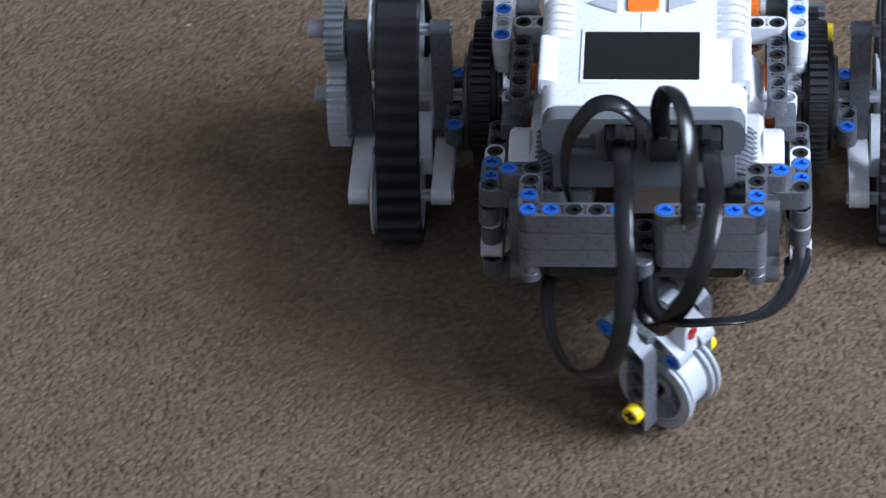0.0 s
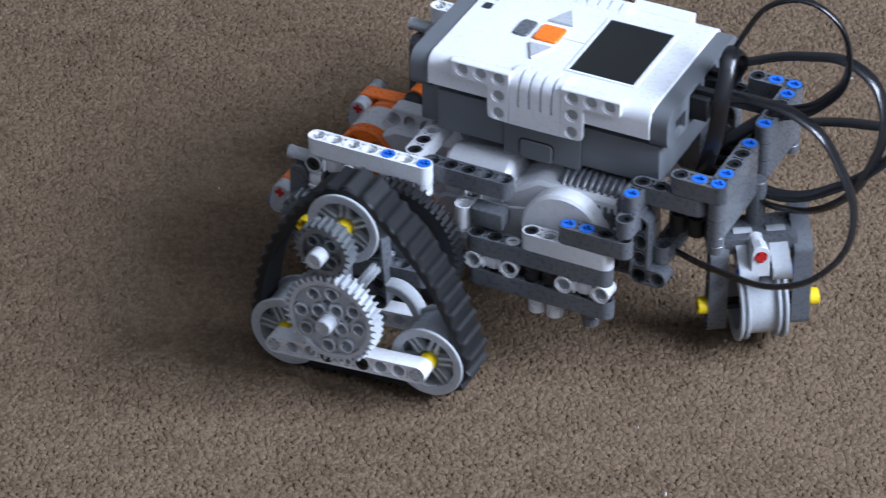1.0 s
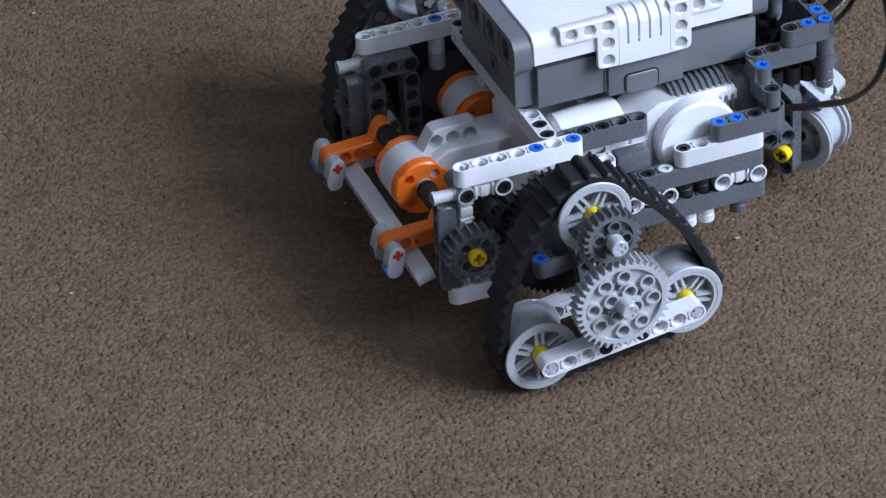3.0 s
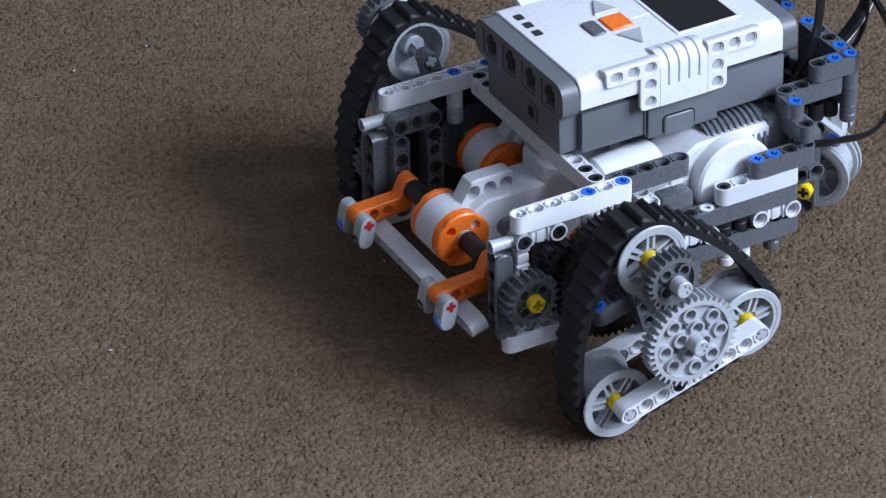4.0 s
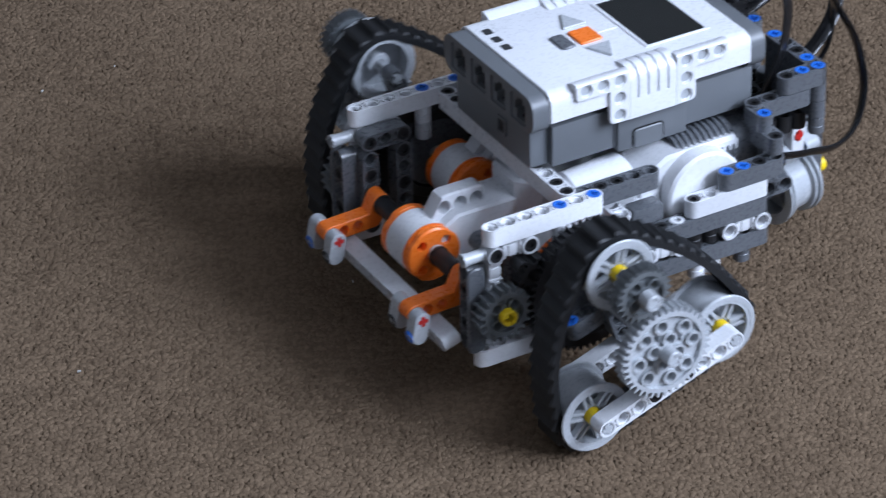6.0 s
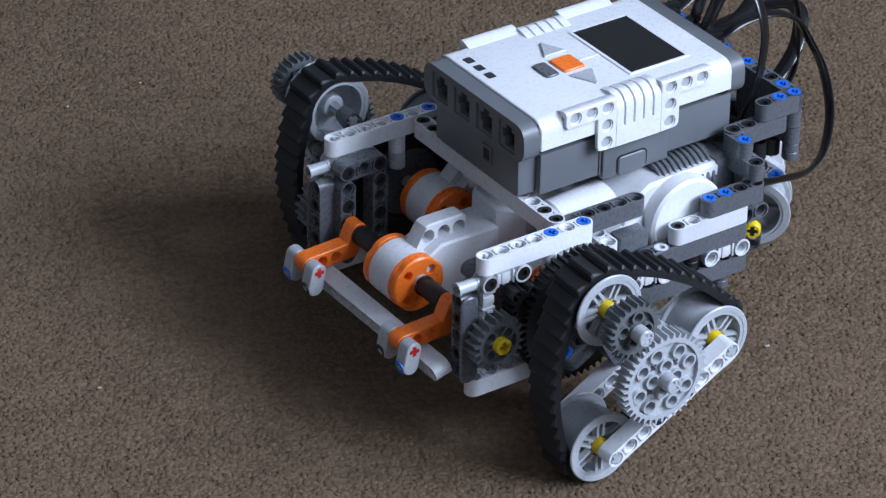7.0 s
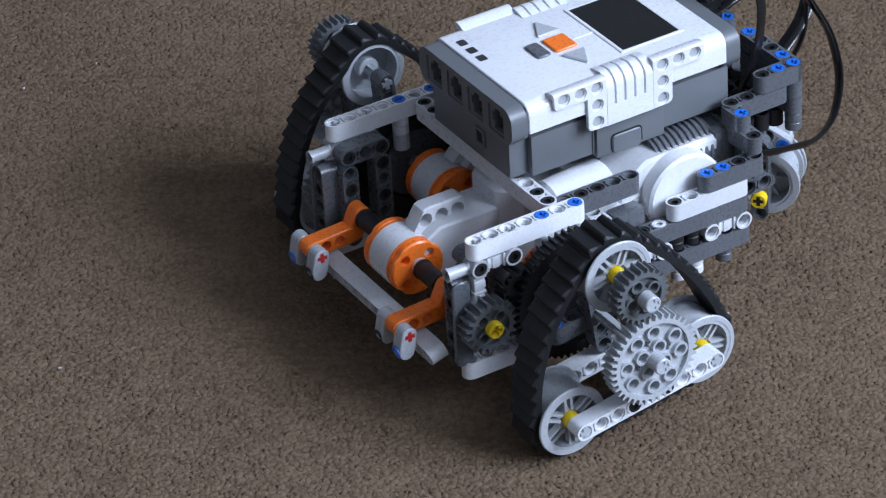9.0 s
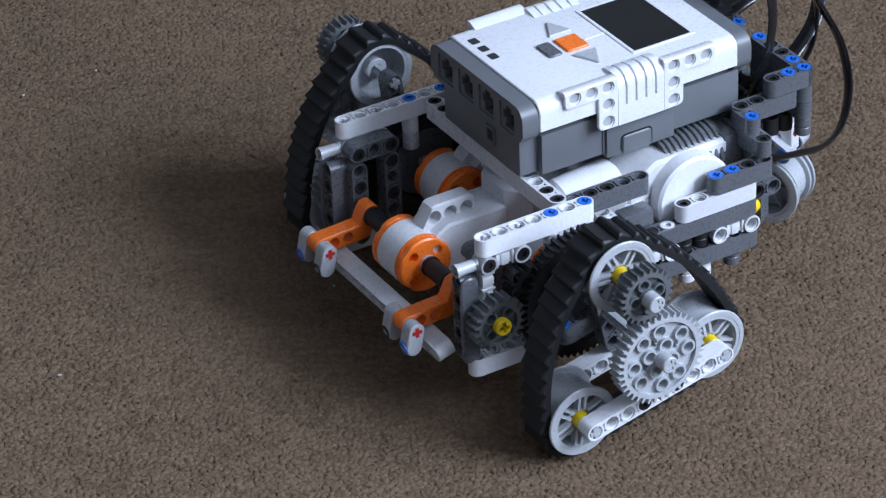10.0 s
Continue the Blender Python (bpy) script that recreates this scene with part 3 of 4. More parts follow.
        for way in (1, -1):
            sh = Shape()
            o = [((6 + way * (x - 6)) * S, z * S) for x, z in half]
            wide = [circle(x * S, z * S, 0.003, 14) for x, z in holes if (x < 6) == (way > 0)]
            prism(sh, o, wide, 4.50 * S, 4.74 * S, m, 0.0003)
            part("side_tab", sh.mesh("side_tab", WHITE), u, None, "white side plate with connector holes")
            # rounded lip above the holes
            sh = Shape()
            lip = [(4.74, 9.37), (4.71, 9.41), (4.64, 9.44), (4.5, 9.45), (4.3, 9.42), (3.9, 9.25), (3.9, 9.1), (4.5, 9.1), (4.5, 9.37)]
            a, b = sorted(((6 + way * -4.6) * S, (6 + way * -1.4) * S))
            prism(sh, [(s * y * S, z * S) for y, z in lip], [], a, b, YZ)
            part("shoulder", sh.mesh("shoulder", WHITE, 60), u)
        # saddle between the hole columns, with four slits over the shoulder
        saddle = [(4.74, 6.58)] + [(3.94 + 0.8 * math.cos(radians(d)), 8.64 + 0.8 * math.sin(radians(d))) for d in range(0, 91, 10)]
        saddle += [(3.6, 9.38), (3.2, 9.25), (3.2, 9.1), (4.4, 8.4), (4.4, 6.58)]
        low = [(4.74, 6.58), (4.74, 7.7), (4.4, 7.7), (4.4, 6.58)]
        slit_x = (5.1, 5.7, 6.3, 6.9)
        edges = [4.6] + [x + d for x in slit_x for d in (-0.065, 0.065)] + [7.4]
        sh = Shape()
        for k, (a, b) in enumerate(zip(edges, edges[1:])):
            prism(sh, [(s * y * S, z * S) for y, z in (low if k % 2 else saddle)], [], a * S, b * S, YZ)
        part("grille", sh.mesh("grille", WHITE, 30), u, None, "white rounded shoulder with four slits")
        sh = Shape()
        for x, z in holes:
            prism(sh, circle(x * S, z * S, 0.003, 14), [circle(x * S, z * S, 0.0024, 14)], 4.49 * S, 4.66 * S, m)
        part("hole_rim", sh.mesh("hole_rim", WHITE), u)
        # grey discs on the cover stand in for the shade deep in each hole
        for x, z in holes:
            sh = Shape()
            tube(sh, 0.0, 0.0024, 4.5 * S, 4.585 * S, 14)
            part("hole_shade", sh.mesh("hole_shade", GREY), u, m @ Matrix.Translation((x * S, z * S, 0)), "grey disc standing in for the shade in a connector hole")
    # lower battery case
    sh = Shape()
    box(sh, (0.35 * S, -4.1 * S, 4.75 * S), (12.5 * S, 4.1 * S, 7.06 * S), None, 0.0008)
    box(sh, (4.15 * S, -4.32 * S, 4.55 * S), (8.3 * S, 4.32 * S, 7.0 * S), None, 0.0006)
    box(sh, (-0.75 * S, -3.7 * S, 4.8 * S), (0.4 * S, 3.7 * S, 7.06 * S), None, 0.0008)
    part("battery_case", sh.mesh("battery_case", CASE), u, None, "dark grey battery case")
    for s2 in (-1, 1):
        side = Matrix(((1, 0, 0, 0), (0, 0, s2, 0), (0, 1, 0, 0), (0, 0, 0, 1)))
        # black ring laid on the case paints the shade of the gap
        sh = Shape()
        prism(sh, rounded(4.98 * S, 6.92 * S, 4.57 * S, 5.68 * S, 0.0022, 4), [rounded(5.06 * S, 6.84 * S, 4.6 * S, 5.60 * S, 0.0018, 4)], 4.31 * S, 4.35 * S, side)
        part("gap_shade", sh.mesh("gap_shade", BLACK), u, None, "black ring drawn in for the shade of the gap round the battery latch")
        sh = Shape()
        prism(sh, rounded(5.06 * S, 6.84 * S, 4.52 * S, 5.60 * S, 0.0018, 4), [], 4.30 * S, 4.42 * S, side, 0.0005)
        part("battery_latch", sh.mesh("battery_latch", CASE), u, None, "dark grey battery latch")
    # screen
    sh = Shape()
    bez = rounded(6.72 * S, 10.62 * S, -2.9 * S, 2.6 * S, 0.0006, 2)
    win = rounded(6.92 * S, 10.40 * S, -2.74 * S, 2.44 * S, 0.0003, 1)
    prism(sh, bez, [win], 9.22 * S, 9.30 * S, None, 0.0003)
    part("bezel", sh.mesh("bezel", WHITE), u)
    sh = Shape()
    box(sh, (6.85 * S, -2.80 * S, 9.2 * S), (10.5 * S, 2.5 * S, 9.262 * S))
    part("screen", sh.mesh("screen", SCREEN), u, None, "dark blank lcd screen")
    # buttons
    def button(name, outline, mat, label, h=9.36):
        sh2 = Shape()
        prism(sh2, [((x - 0.06) * S, (y - 0.17) * S) for x, y in outline], [], 9.2 * S, h * S, None, 0.0005)
        part(name, sh2.mesh(name, mat), u, None, label)

    button("enter_button", rounded(4.1, 5.45, -0.74, 0.74, 0.15, 2), ORANGE, "orange square button")
    button("back_button", rounded(3.0, 3.85, -0.75, 0.75, 0.2, 2), DARK, "dark grey button")
    for s in (-1, 1):
        button("arrow_button", [(4.2, 1.12 * s), (5.5, 1.12 * s), (5.55, 1.2 * s), (4.92, 2.5 * s), (4.8, 2.5 * s), (4.15, 1.2 * s)][::s], GREY, "grey arrow button")
    sh = Shape()
    box(sh, (5.5 * S, -0.22 * S, 9.2 * S), (6.75 * S, -0.12 * S, 9.275 * S))
    part("ridge", sh.mesh("ridge", WHITE), u)
    # printed mark: three plain bars
    sh = Shape()
    for yy in (2.9, 1.95, 1.0):
        prism(sh, rounded(0.45 * S, 0.95 * S, (yy - 0.3) * S, (yy + 0.3) * S, 0.0006, 2), [], 9.22 * S, 9.246 * S)
    part("printed_mark", sh.mesh("printed_mark", INK), u, None, "dark printed mark")
    return u


control_brick()


def ring_link_mesh(mat):
    """A two-hole connector: round collars joined by a slim web with a boss; holes along z, spaced two studs."""
    key = ("ring_link", mat.name)
    if key not in CACHE:
        g = Shape()
        for x in (0, 2):
            prism(g, circle(x * S, 0, 0.0039, 20), [circle(x * S, 0, 0.0031, 20)], 0.0030, 0.0039)
            prism(g, circle(x * S, 0, 0.0039, 20), [circle(x * S, 0, 0.0031, 20)], -0.0039, -0.0030)
            prism(g, circle(x * S, 0, 0.0037, 20), [circle(x * S, 0, 0.0025, 20)], -0.0030, 0.0030)
        box(g, (0.44 * S, -0.0024, -0.0022), (1.56 * S, 0.0024, 0.0022), None, 0.0003)
        box(g, (0.47 * S, -0.0030, -0.0030), (0.60 * S, 0.0030, 0.0030), None, 0.0003)
        box(g, (1.40 * S, -0.0030, -0.0030), (1.53 * S, 0.0030, 0.0030), None, 0.0003)
        box(g, (0.78 * S, -0.0026, -0.0027), (1.22 * S, 0.0026, 0.0027), None, 0.0003)
        CACHE[key] = g.mesh("connector", mat)
    return CACHE[key]


def ring_link(x, y, z, length_dir, hole_dir, mat, label="pale grey connector"):
    return part("connector", ring_link_mesh(mat), robot, Matrix.Translation(Vector((x, y, z)) * S) @ frame_of(length_dir, hole_dir), label)


def post_mesh(mat):
    key = ("post", mat.name)
    if key not in CACHE:
        g = Shape()
        tube(g, 0.0024, 0.0036, -0.0080, -0.0042, 18, None, 0.0003)
        tube(g, 0.0020, 0.0033, -0.0043, -0.0038, 18)
        tube(g, 0.0024, 0.0036, -0.0039, 0.0, 18, None, 0.0003)
        CACHE[key] = g.mesh("post", mat)
    return CACHE[key]


# chassis beams
def chassis():
    for s in (-1, 1):
        beam(robot, 7, (-5, 7 * s, 4), X, Z, WHITE, (0, 2), label="white top beam")
        for x in (-1, 1):
            pin(robot, x, 7 * s, 4.49, Z, BLUE)
        for x in (-1, 1):
            part("post", post_mesh(PALE), robot, at(x, 7 * s, 3.5))
        part("post", post_mesh(GREY), robot, at(-1, 7 * s, 2.5))
        # front corner bracket below the top beam
        ring_link(-5, 7.05 * s, 3, X, Y, PALE)
        ring_link(-5, 7.05 * s, 1, Z, Y, PALE)
        part("axle_pin", bush_mesh(1.3, GREY, 0.0026), robot, at(-6.0, 6.9 * s, 2.95, "x"), "grey pin")
        # upright at the front with holes forward
        beam(robot, 5, (-5.9, 6.6 * s, -2), Z, X, DARK, label="dark grey upright")
        sh = CACHE.get("guard")
        if not sh:
            g = Shape()
            prism(g, rounded(-0.55 * S, 0.5 * S, -2.6 * S, 2.45 * S, 0.0036, 4), [], -0.12 * S, 0.12 * S, Matrix(((1, 0, 0, 0), (0, 0, 1, 0), (0, 1, 0, 0), (0, 0, 0, 1))), 0.0006)
            sh = CACHE["guard"] = g.mesh("guard", DARK)
        part("guard", sh, robot, at(-6.0, 7.15 * s, 0))
        # inner uprights and lintel
        beam(robot, 5, (-5, 6 * s, -2), Z, Y, DARK, label="dark grey upright")
        beam(robot, 5, (-3, 6 * s, -2), Z, Y, DARK, label="dark grey upright")
        beam(robot, 3, (-5, 6 * s, 3.0), X, Y, DARK, label="dark grey lintel")
        beam(robot, 4, (-5.6, 7.0 * s, -2.95), X, Z, WHITE, label="white foot beam")
        # big toothed ring and its pinion
        ring = CACHE.get("ring")
        if not ring:
            g = Shape()
            prism(g, gear_outline(56, 0.0272, 0.0292), [circle(0, 0, 0.0185, 40)], -0.0034, 0.0034)
            tube(g, 0.0165, 0.0212, -0.0058, 0.0058, 40, None, 0.0005)
            ring = CACHE["ring"] = g.mesh("toothed_ring", BLACK)
        part("toothed_ring", ring, robot, at(0, 8.0 * s, 0, "y"), "black toothed turntable ring")
        hub = CACHE.get("ringhub")
        if not hub:
            g = Shape()
            tube(g, 0.003, 0.016, -0.006, 0.006, 32, None, 0.0006)
            hub = CACHE["ringhub"] = g.mesh("ring_hub", DARK)
        part("ring_hub", hub, robot, at(0, 8.2 * s, 0, "y"), "dark grey turntable centre")
        pinion = CACHE.get("pinion")
        if not pinion:
            pinion = CACHE["pinion"] = gear24_mesh(GEAR, 20, 0.0098, 0.0122)
        part("pinion", pinion, robot, at(-5, 7.95 * s, 0, "y"), "dark grey bevel gear")
        part("bush", bush_mesh(0.55, YELLOW), robot, at(-5, 8.55 * s, 0, "y"), "yellow bush")
        small = CACHE.get("small")
        if not small:
            small = CACHE["small"] = gear24_mesh(BLACK, 12, 0.0052, 0.0072)
        part("pinion", small, robot, at(-3.2, 7.6 * s, 1.6, "y"), "small black gear")
        # side frame towards the rear
        beam(robot, 8, (4.0, 7.07 * s, 0.83), X, Z, DARK, label="dark grey side beam")
        beam(robot, 5, (7.0, 7.07 * s, 1.83), X, Z, PALE, label="pale grey side beam")
        beam(robot, 8, (4.1, 7.07 * s, -1.1), X, Z, DARK, label="dark grey side beam")
        for x in (4.0, 9.0):
            ring_link(x, 7.1 * s, -0.12, X, Y, PALE)
        beam(robot, 4, (9, 7.07 * s, 2.82), X, Z, DARK, label="dark grey beam")
        for x in (9, 10):
            pin(robot, x, 7.07 * s, 3.31, Z, BLUE)
        pin(robot, 6.0, 7.07 * s, 1.32, Z, PALE, False)
        part("post", post_mesh(PALE), robot, at(7.3, 6.9 * s, -1.55), "pale grey peg")
        part("post", post_mesh(PALE), robot, at(8.3, 6.9 * s, -1.55), "pale grey peg")
        part("post", post_mesh(DARK), robot, at(10.2, 6.8 * s, -1.55), "dark grey peg")
        for x in (6.4, 7.4, 8.4):
            part("inner_post", post_mesh(BLACK), robot, at(x - 0.3, 6.9 * s, 0.36), "black pin")
        beam(robot, 5, (1.0, 6 * s, 3.65), X, Z, DARK, label="dark grey beam")
        beam(robot, 2, (3.0, 6.5 * s, 1.9), Y if s < 0 else (0, -1, 0), Z, WHITE, label="white connector")
        part("post", post_mesh(WHITE), robot, at(3.0, 6.5 * s, 1.5), "white peg")
        blk = CACHE.get("block")
        if not blk:
            g = Shape()
            box(g, (-0.9 * S, -0.5 * S, -0.5 * S), (0.9 * S, 0.5 * S, 0.5 * S), None, 0.0012)
            blk = CACHE["block"] = g.mesh("block", DARK)
        part("block", blk, robot, at(4.4, 6.4 * s, 2.0), "dark grey block")
        # stepped rear corner
        beam(robot, 3, (12, 6 * s, 3.9), Y if s < 0 else (0, -1, 0), Z, DARK, label="dark grey beam")
        beam(robot, 2, (12, 7 * s, 4.0), Y if s < 0 else (0, -1, 0), Z, DARK, label="dark grey beam")
        beam(robot, 2, (11.92, 6.1 * s, 4.9), Y if s < 0 else (0, -1, 0), Z, DARK, label="dark grey beam")
        pin(robot, 11.92, 6.1 * s, 5.39, Z, BLUE)
        beam(robot, 4, (12, 5 * s, 5.0), X, Z, DARK, label="dark grey beam")
        beam(robot, 3, (14, 5 * s, 6.0), X, Z, DARK, label="dark grey corner beam")
        pin(robot, 15, 5 * s, 6.49, Z, BLUE)
        part("post", post_mesh(DARK), robot, at(16, 5 * s, 3.5), "dark grey peg")
        for z in (4.0, 5.0, 6.0):
            beam(robot, 5, (16, 5 * s, z), (0, -s, 0), Z, DARK, label="dark grey rear beam")
        for y in (5, 4, 1):
            pin(robot, 16, y * s, 6.49, Z, BLUE)
        # lower rear bracket
        beam(robot, 2, (12.4, 5.6 * s, 0.6), X, Y, DARK, label="dark grey bracket")
        beam(robot, 4, (12.4, 5.6 * s, 0.6), Z, Y, DARK, label="dark grey bracket")
        beam(robot, 9, (3.6, 4.6 * s, 0.2), X, Y, DARK, label="dark grey inner beam")
        # black pins sunk in the holes; some only stand in for the shade of depth
        for px, py, pz in ((11, 7.07, 3.24), (12, 7, 4.42), (14, 5, 6.42), (16, 3, 6.42), (16, 2, 6.42), (12, 5, 5.42), (13, 5, 5.42), (7, 7.07, 2.25), (4, 7.07, 1.25), (5, 7.07, 1.25),
                           (0, 6, 4.42), (0, 5, 4.42), (2, 6, 4.07), (3, 6, 4.07), (5.1, 7.07, -0.68), (6.1, 7.07, -0.68), (8.1, 7.07, -0.68)):
            pin(robot, px, py * s, pz, Z, BLACK, False)
        for px, pz in ((-5, 3), (-3, 3)):
            pin(robot, px, 7.5 * s, pz, (0, s, 0), BLACK, False)
        for pz in (-1, 1):
            pin(robot, -6.35, 6.6 * s, pz, (-1, 0, 0), BLACK, False)
        for px, pz in ((-5, 3), (-3, 3), (-5, 1), (-5, 0), (-3, 0), (-3, 2)):
            pin(robot, px, 5.54 * s, pz, (0, -s, 0), BLACK, False)
    beam(robot, 13, (0, -6, 4), Y, Z, PALE, label="pale grey cross beam")
    beam(robot, 11, (13.2, -5, 1.6), Y, Z, DARK, label="dark grey rear cross beam")
    # added black beams: close off light and keep the gap behind the brick dark
    for x in (13.6, 14.6, 15.5):
        beam(robot, 9, (x, -4, 3.0), Y, Z, BLACK, label="added black filler beam that darkens the gap behind the control brick")
    part("axle", axle_mesh(14.0, BLACK), robot, at(-5.1, -7, 0.0, "y"), "black axle")
    for s in (-1, 1):
        part("connector", bush_mesh(1.9, BLACK, 0.0041), robot, at(-5.1, 0.3 + 2.95 * s, 0.0, "y"), "black axle connector")
        part("bush", bush_mesh(0.5, GREY, 0.004), robot, at(-5.1, 0.3 + 1.9 * s, 0.0, "y"))
    # lifting arm at the front
    for s in (-1, 1):
        g = Shape()
        a, b, c = Vector((-5.1, 0.15)), Vector((-5.55, -0.85)), Vector((-8.14, -0.95))

        def capsule(p, q, r):
            d = (q - p)
            a0 = math.atan2(d.y, d.x)
            pts = [(q + Vector((math.cos(a0 + t), math.sin(a0 + t))) * r) for t in [radians(v) for v in range(-90, 91, 18)]]
            pts += [(p + Vector((math.cos(a0 + t), math.sin(a0 + t))) * r) for t in [radians(v) for v in range(90, 271, 18)]]
            return [(v.x * S, v.y * S) for v in pts]

        m = Matrix(((1, 0, 0, 0), (0, 0, 1, (0.3 + 4.45 * s) * S), (0, 1, 0, 0), (0, 0, 0, 1)))
        hole = lambda p: circle(p.x * S, p.y * S, 0.0025, 14)
        p1 = b.lerp(c, 0.4)
        p2 = b.lerp(c, 0.72)
        prism(g, capsule(a, b, 0.47), [], -0.46 * S, 0.46 * S, m, 0.0004)
        prism(g, capsule(b, c, 0.47), [hole(p1), hole(p2)], -0.47 * S, 0.47 * S, m, 0.0004)
        part("lift_arm", g.mesh("lift_arm", ORANGE), robot, None, "orange bent beam")
        for off, mat in ((0.9, GREY), (-0.9, GREY)):
            g = Shape()
            mm = Matrix(((1, 0, 0, 0), (0, 0, 1, (0.3 + 4.45 * s + off) * S), (0, 1, 0, 0), (0, 0, 0, 1)))
            k = Vector((-8.14, -0.95))
            low = Vector((-8.33, -1.85))
            prism(g, capsule(low, k, 0.45), [], -0.4 * S, 0.4 * S, mm, 0.0004)
            part("clevis", g.mesh("clevis", GREY), robot, None, "grey end connector")
            outer = off * s > 0
            pin(robot, low.x - 0.44, 0.3 + 4.45 * s + off, low.y - 0.05, (-1, 0, -0.25), BLUE if outer else BLACK, outer)
        g = Shape()
        prism(g, plus(-8.14 * S, -0.95 * S, 0.0022, 0.0008), [], -1.33 * S, 1.33 * S, m)
        part("axle", g.mesh("axle", RED), robot, None, "red axle")
    beam(robot, 12, (-7.03, -6.0, -2.05), Y, (0.96, 0, 0.28), PALE, label="pale grey cross bar")


chassis()


# motors
def motor(name, y, x_hub, z_hub, pitch, fin_scale=1.0):
    """A servo motor whose orange hub turns round y; its body runs towards +x."""
    u = holder(name, robot, at(x_hub, y, z_hub) @ Matrix.Rotation(radians(pitch), 4, "Y"))
    u["label"] = "pale grey servo motor with orange hub"
    back = Matrix.Translation((-0.4 * S, -math.copysign(0.55, y) * S, 0.95 * S)) if fin_scale != 1.0 else Matrix()
    for s in (-1, 1):
        g = Shape()
        hs = [circle(0.0080 * math.cos(a), 0.0080 * math.sin(a), 0.0023, 12) for a in (math.pi / 4 + k * math.pi / 2 for k in range(4))]
        scal = [((0.0124 - 0.0007 * max(0.0, math.cos(4 * (a - math.pi / 4))) ** 6) * math.cos(a), (0.0124 - 0.0007 * max(0.0, math.cos(4 * (a - math.pi / 4))) ** 6) * math.sin(a)) for a in (2 * math.pi * k / 64 for k in range(64))]
        prism(g, scal, hs + [circle(0, 0, 0.0026, 12)], 0.0, 0.0038, None, 0.0007)
        tube(g, 0.0026, 0.0042, 0.0036, 0.0046, 20, None, 0.0003)
        prism(g, circle(0, 0, 0.0124, 40), [], -0.0012, 0.0001)
        part("hub_disc", g.mesh("hub_disc", ORANGE), u, at(0, 1.02 * s, 0) @ (axis("y") if s > 0 else pose(0, 0, 0, 90, 0, 0)), "orange hub disc with holes")
    g = Shape()
    tube(g, 0, 0.0124, -0.95 * S, 0.95 * S, 40, axis("y"), 0.0006)
    part("hub_ring", g.mesh("hub_ring", PALE), u, None, "pale grey hub ring")
    # neck and body
    g = Shape()
    fr = Matrix(((1, 0, 0, 0), (0, 0, -1, 0), (0, 1, 0, 0), (0, 0, 0, 1)))
    half = 1.25 if fin_scale == 1.0 else 1.0
    neck = [(0.4, 1.0), (1.6, 1.75), (5.0, 1.75), (6.2, 1.9), (6.2, -1.4), (4.6, -1.6), (1.4, -1.5), (0.4, -1.2)]
    prism(g, [(a * S, b * S) for a, b in neck], [], -half * S, half * S, fr, 0.001)
    part("neck", g.mesh("neck", PALE), u)
    g = Shape()
    fin = [(0.2, 1.0), (1.05, 2.55), (1.3, 2.65), (3.35, 2.65), (3.6, 2.45), (3.6, 1.5)]
    hs = [circle(x * S, 1.98 * S, 0.0031, 16) for x in (1.2, 2.15, 3.1)]
    if fin_scale == 1.0:
        prism(g, [(a * S, b * S) for a, b in fin], hs, -0.5 * S, 0.5 * S, fr, 0.0006)
    else:
        prism(g, [(a * S, (1.5 + (b - 1.5) * fin_scale) * S) for a, b in fin], [], -0.5 * S, 0.5 * S, fr, 0.0006)
    part("mount", g.mesh("mount", PALE), u, None, "pale grey mounting fin")
    if fin_scale != 1.0:
        g = Shape()
        tube(g, 0, 1.5 * S, 1.7 * S, 5.4 * S, 36, at(0, 0, 1.35, "x"), 0.002)
        part("gear_case", g.mesh("gear_case", WHITE), u, back, "white gear housing")
    g = Shape()
    prof = [(5.1, 0.2), (5.4, 1.6), (7.2, 2.6), (11.8, 2.3), (12.6, 1.6), (12.6, -1.0), (6.0, -1.4)]
    prism(g, [(a * S, b * S) for a, b in prof], [], -1.45 * S, 1.45 * S, fr, 0.0015)
    part("motor_case", g.mesh("motor_case", PALE), u, back, "grey motor housing")
    return u


motor("servo_motor", 0.05, -5.18, -0.1, 0)
g = Shape()
wedge = [(-0.2, -1.1), (0.9, -2.2), (3.8, -2.2), (3.8, 2.2), (0.9, 2.2), (-0.2, 1.1)]
prism(g, [(a * S, b * S) for a, b in wedge], [], -1.3 * S, 2.7 * S, None, 0.0015)
part("gear_case", g.mesh("gear_case", PALE), robot, None, "pale grey motor gear housing")
for s in (-1, 1):
    motor("servo_motor", 4.45 * s, 0.0, 0.0, -4, 0.6)
    # round rear housing disc and ribs
    g = Shape()
    tube(g, 0, 2.28 * S, -0.55 * S, 0.55 * S, 48, None, 0.0012)
    part("housing_disc", g.mesh("housing_disc", WHITE), robot, at(8.3, 5.75 * s, 1.85, "y"), "round white motor housing")
    g = Shape()
    for k in range(9):
        tube(g, 0, 1.62 * S, (k * 0.36) * S, (k * 0.36 + 0.2) * S, 32, None, 0.0004)
    tube(g, 0, 1.5 * S, -0.2 * S, 3.3 * S, 32)
    part("rib_case", g.mesh("rib_case", DARK), robot, at(7.6, 3.9 * s, 2.9, "x"), "dark ribbed motor end")
    g = Shape()
    box(g, (10.7 * S, (3.9 * s - 1.5) * S, 1.4 * S), (12.1 * S, (3.9 * s + 1.5) * S, 4.2 * S), None, 0.0025)
    part("motor_end", g.mesh("motor_end", DARK), robot, None, "smooth dark grey motor end block")


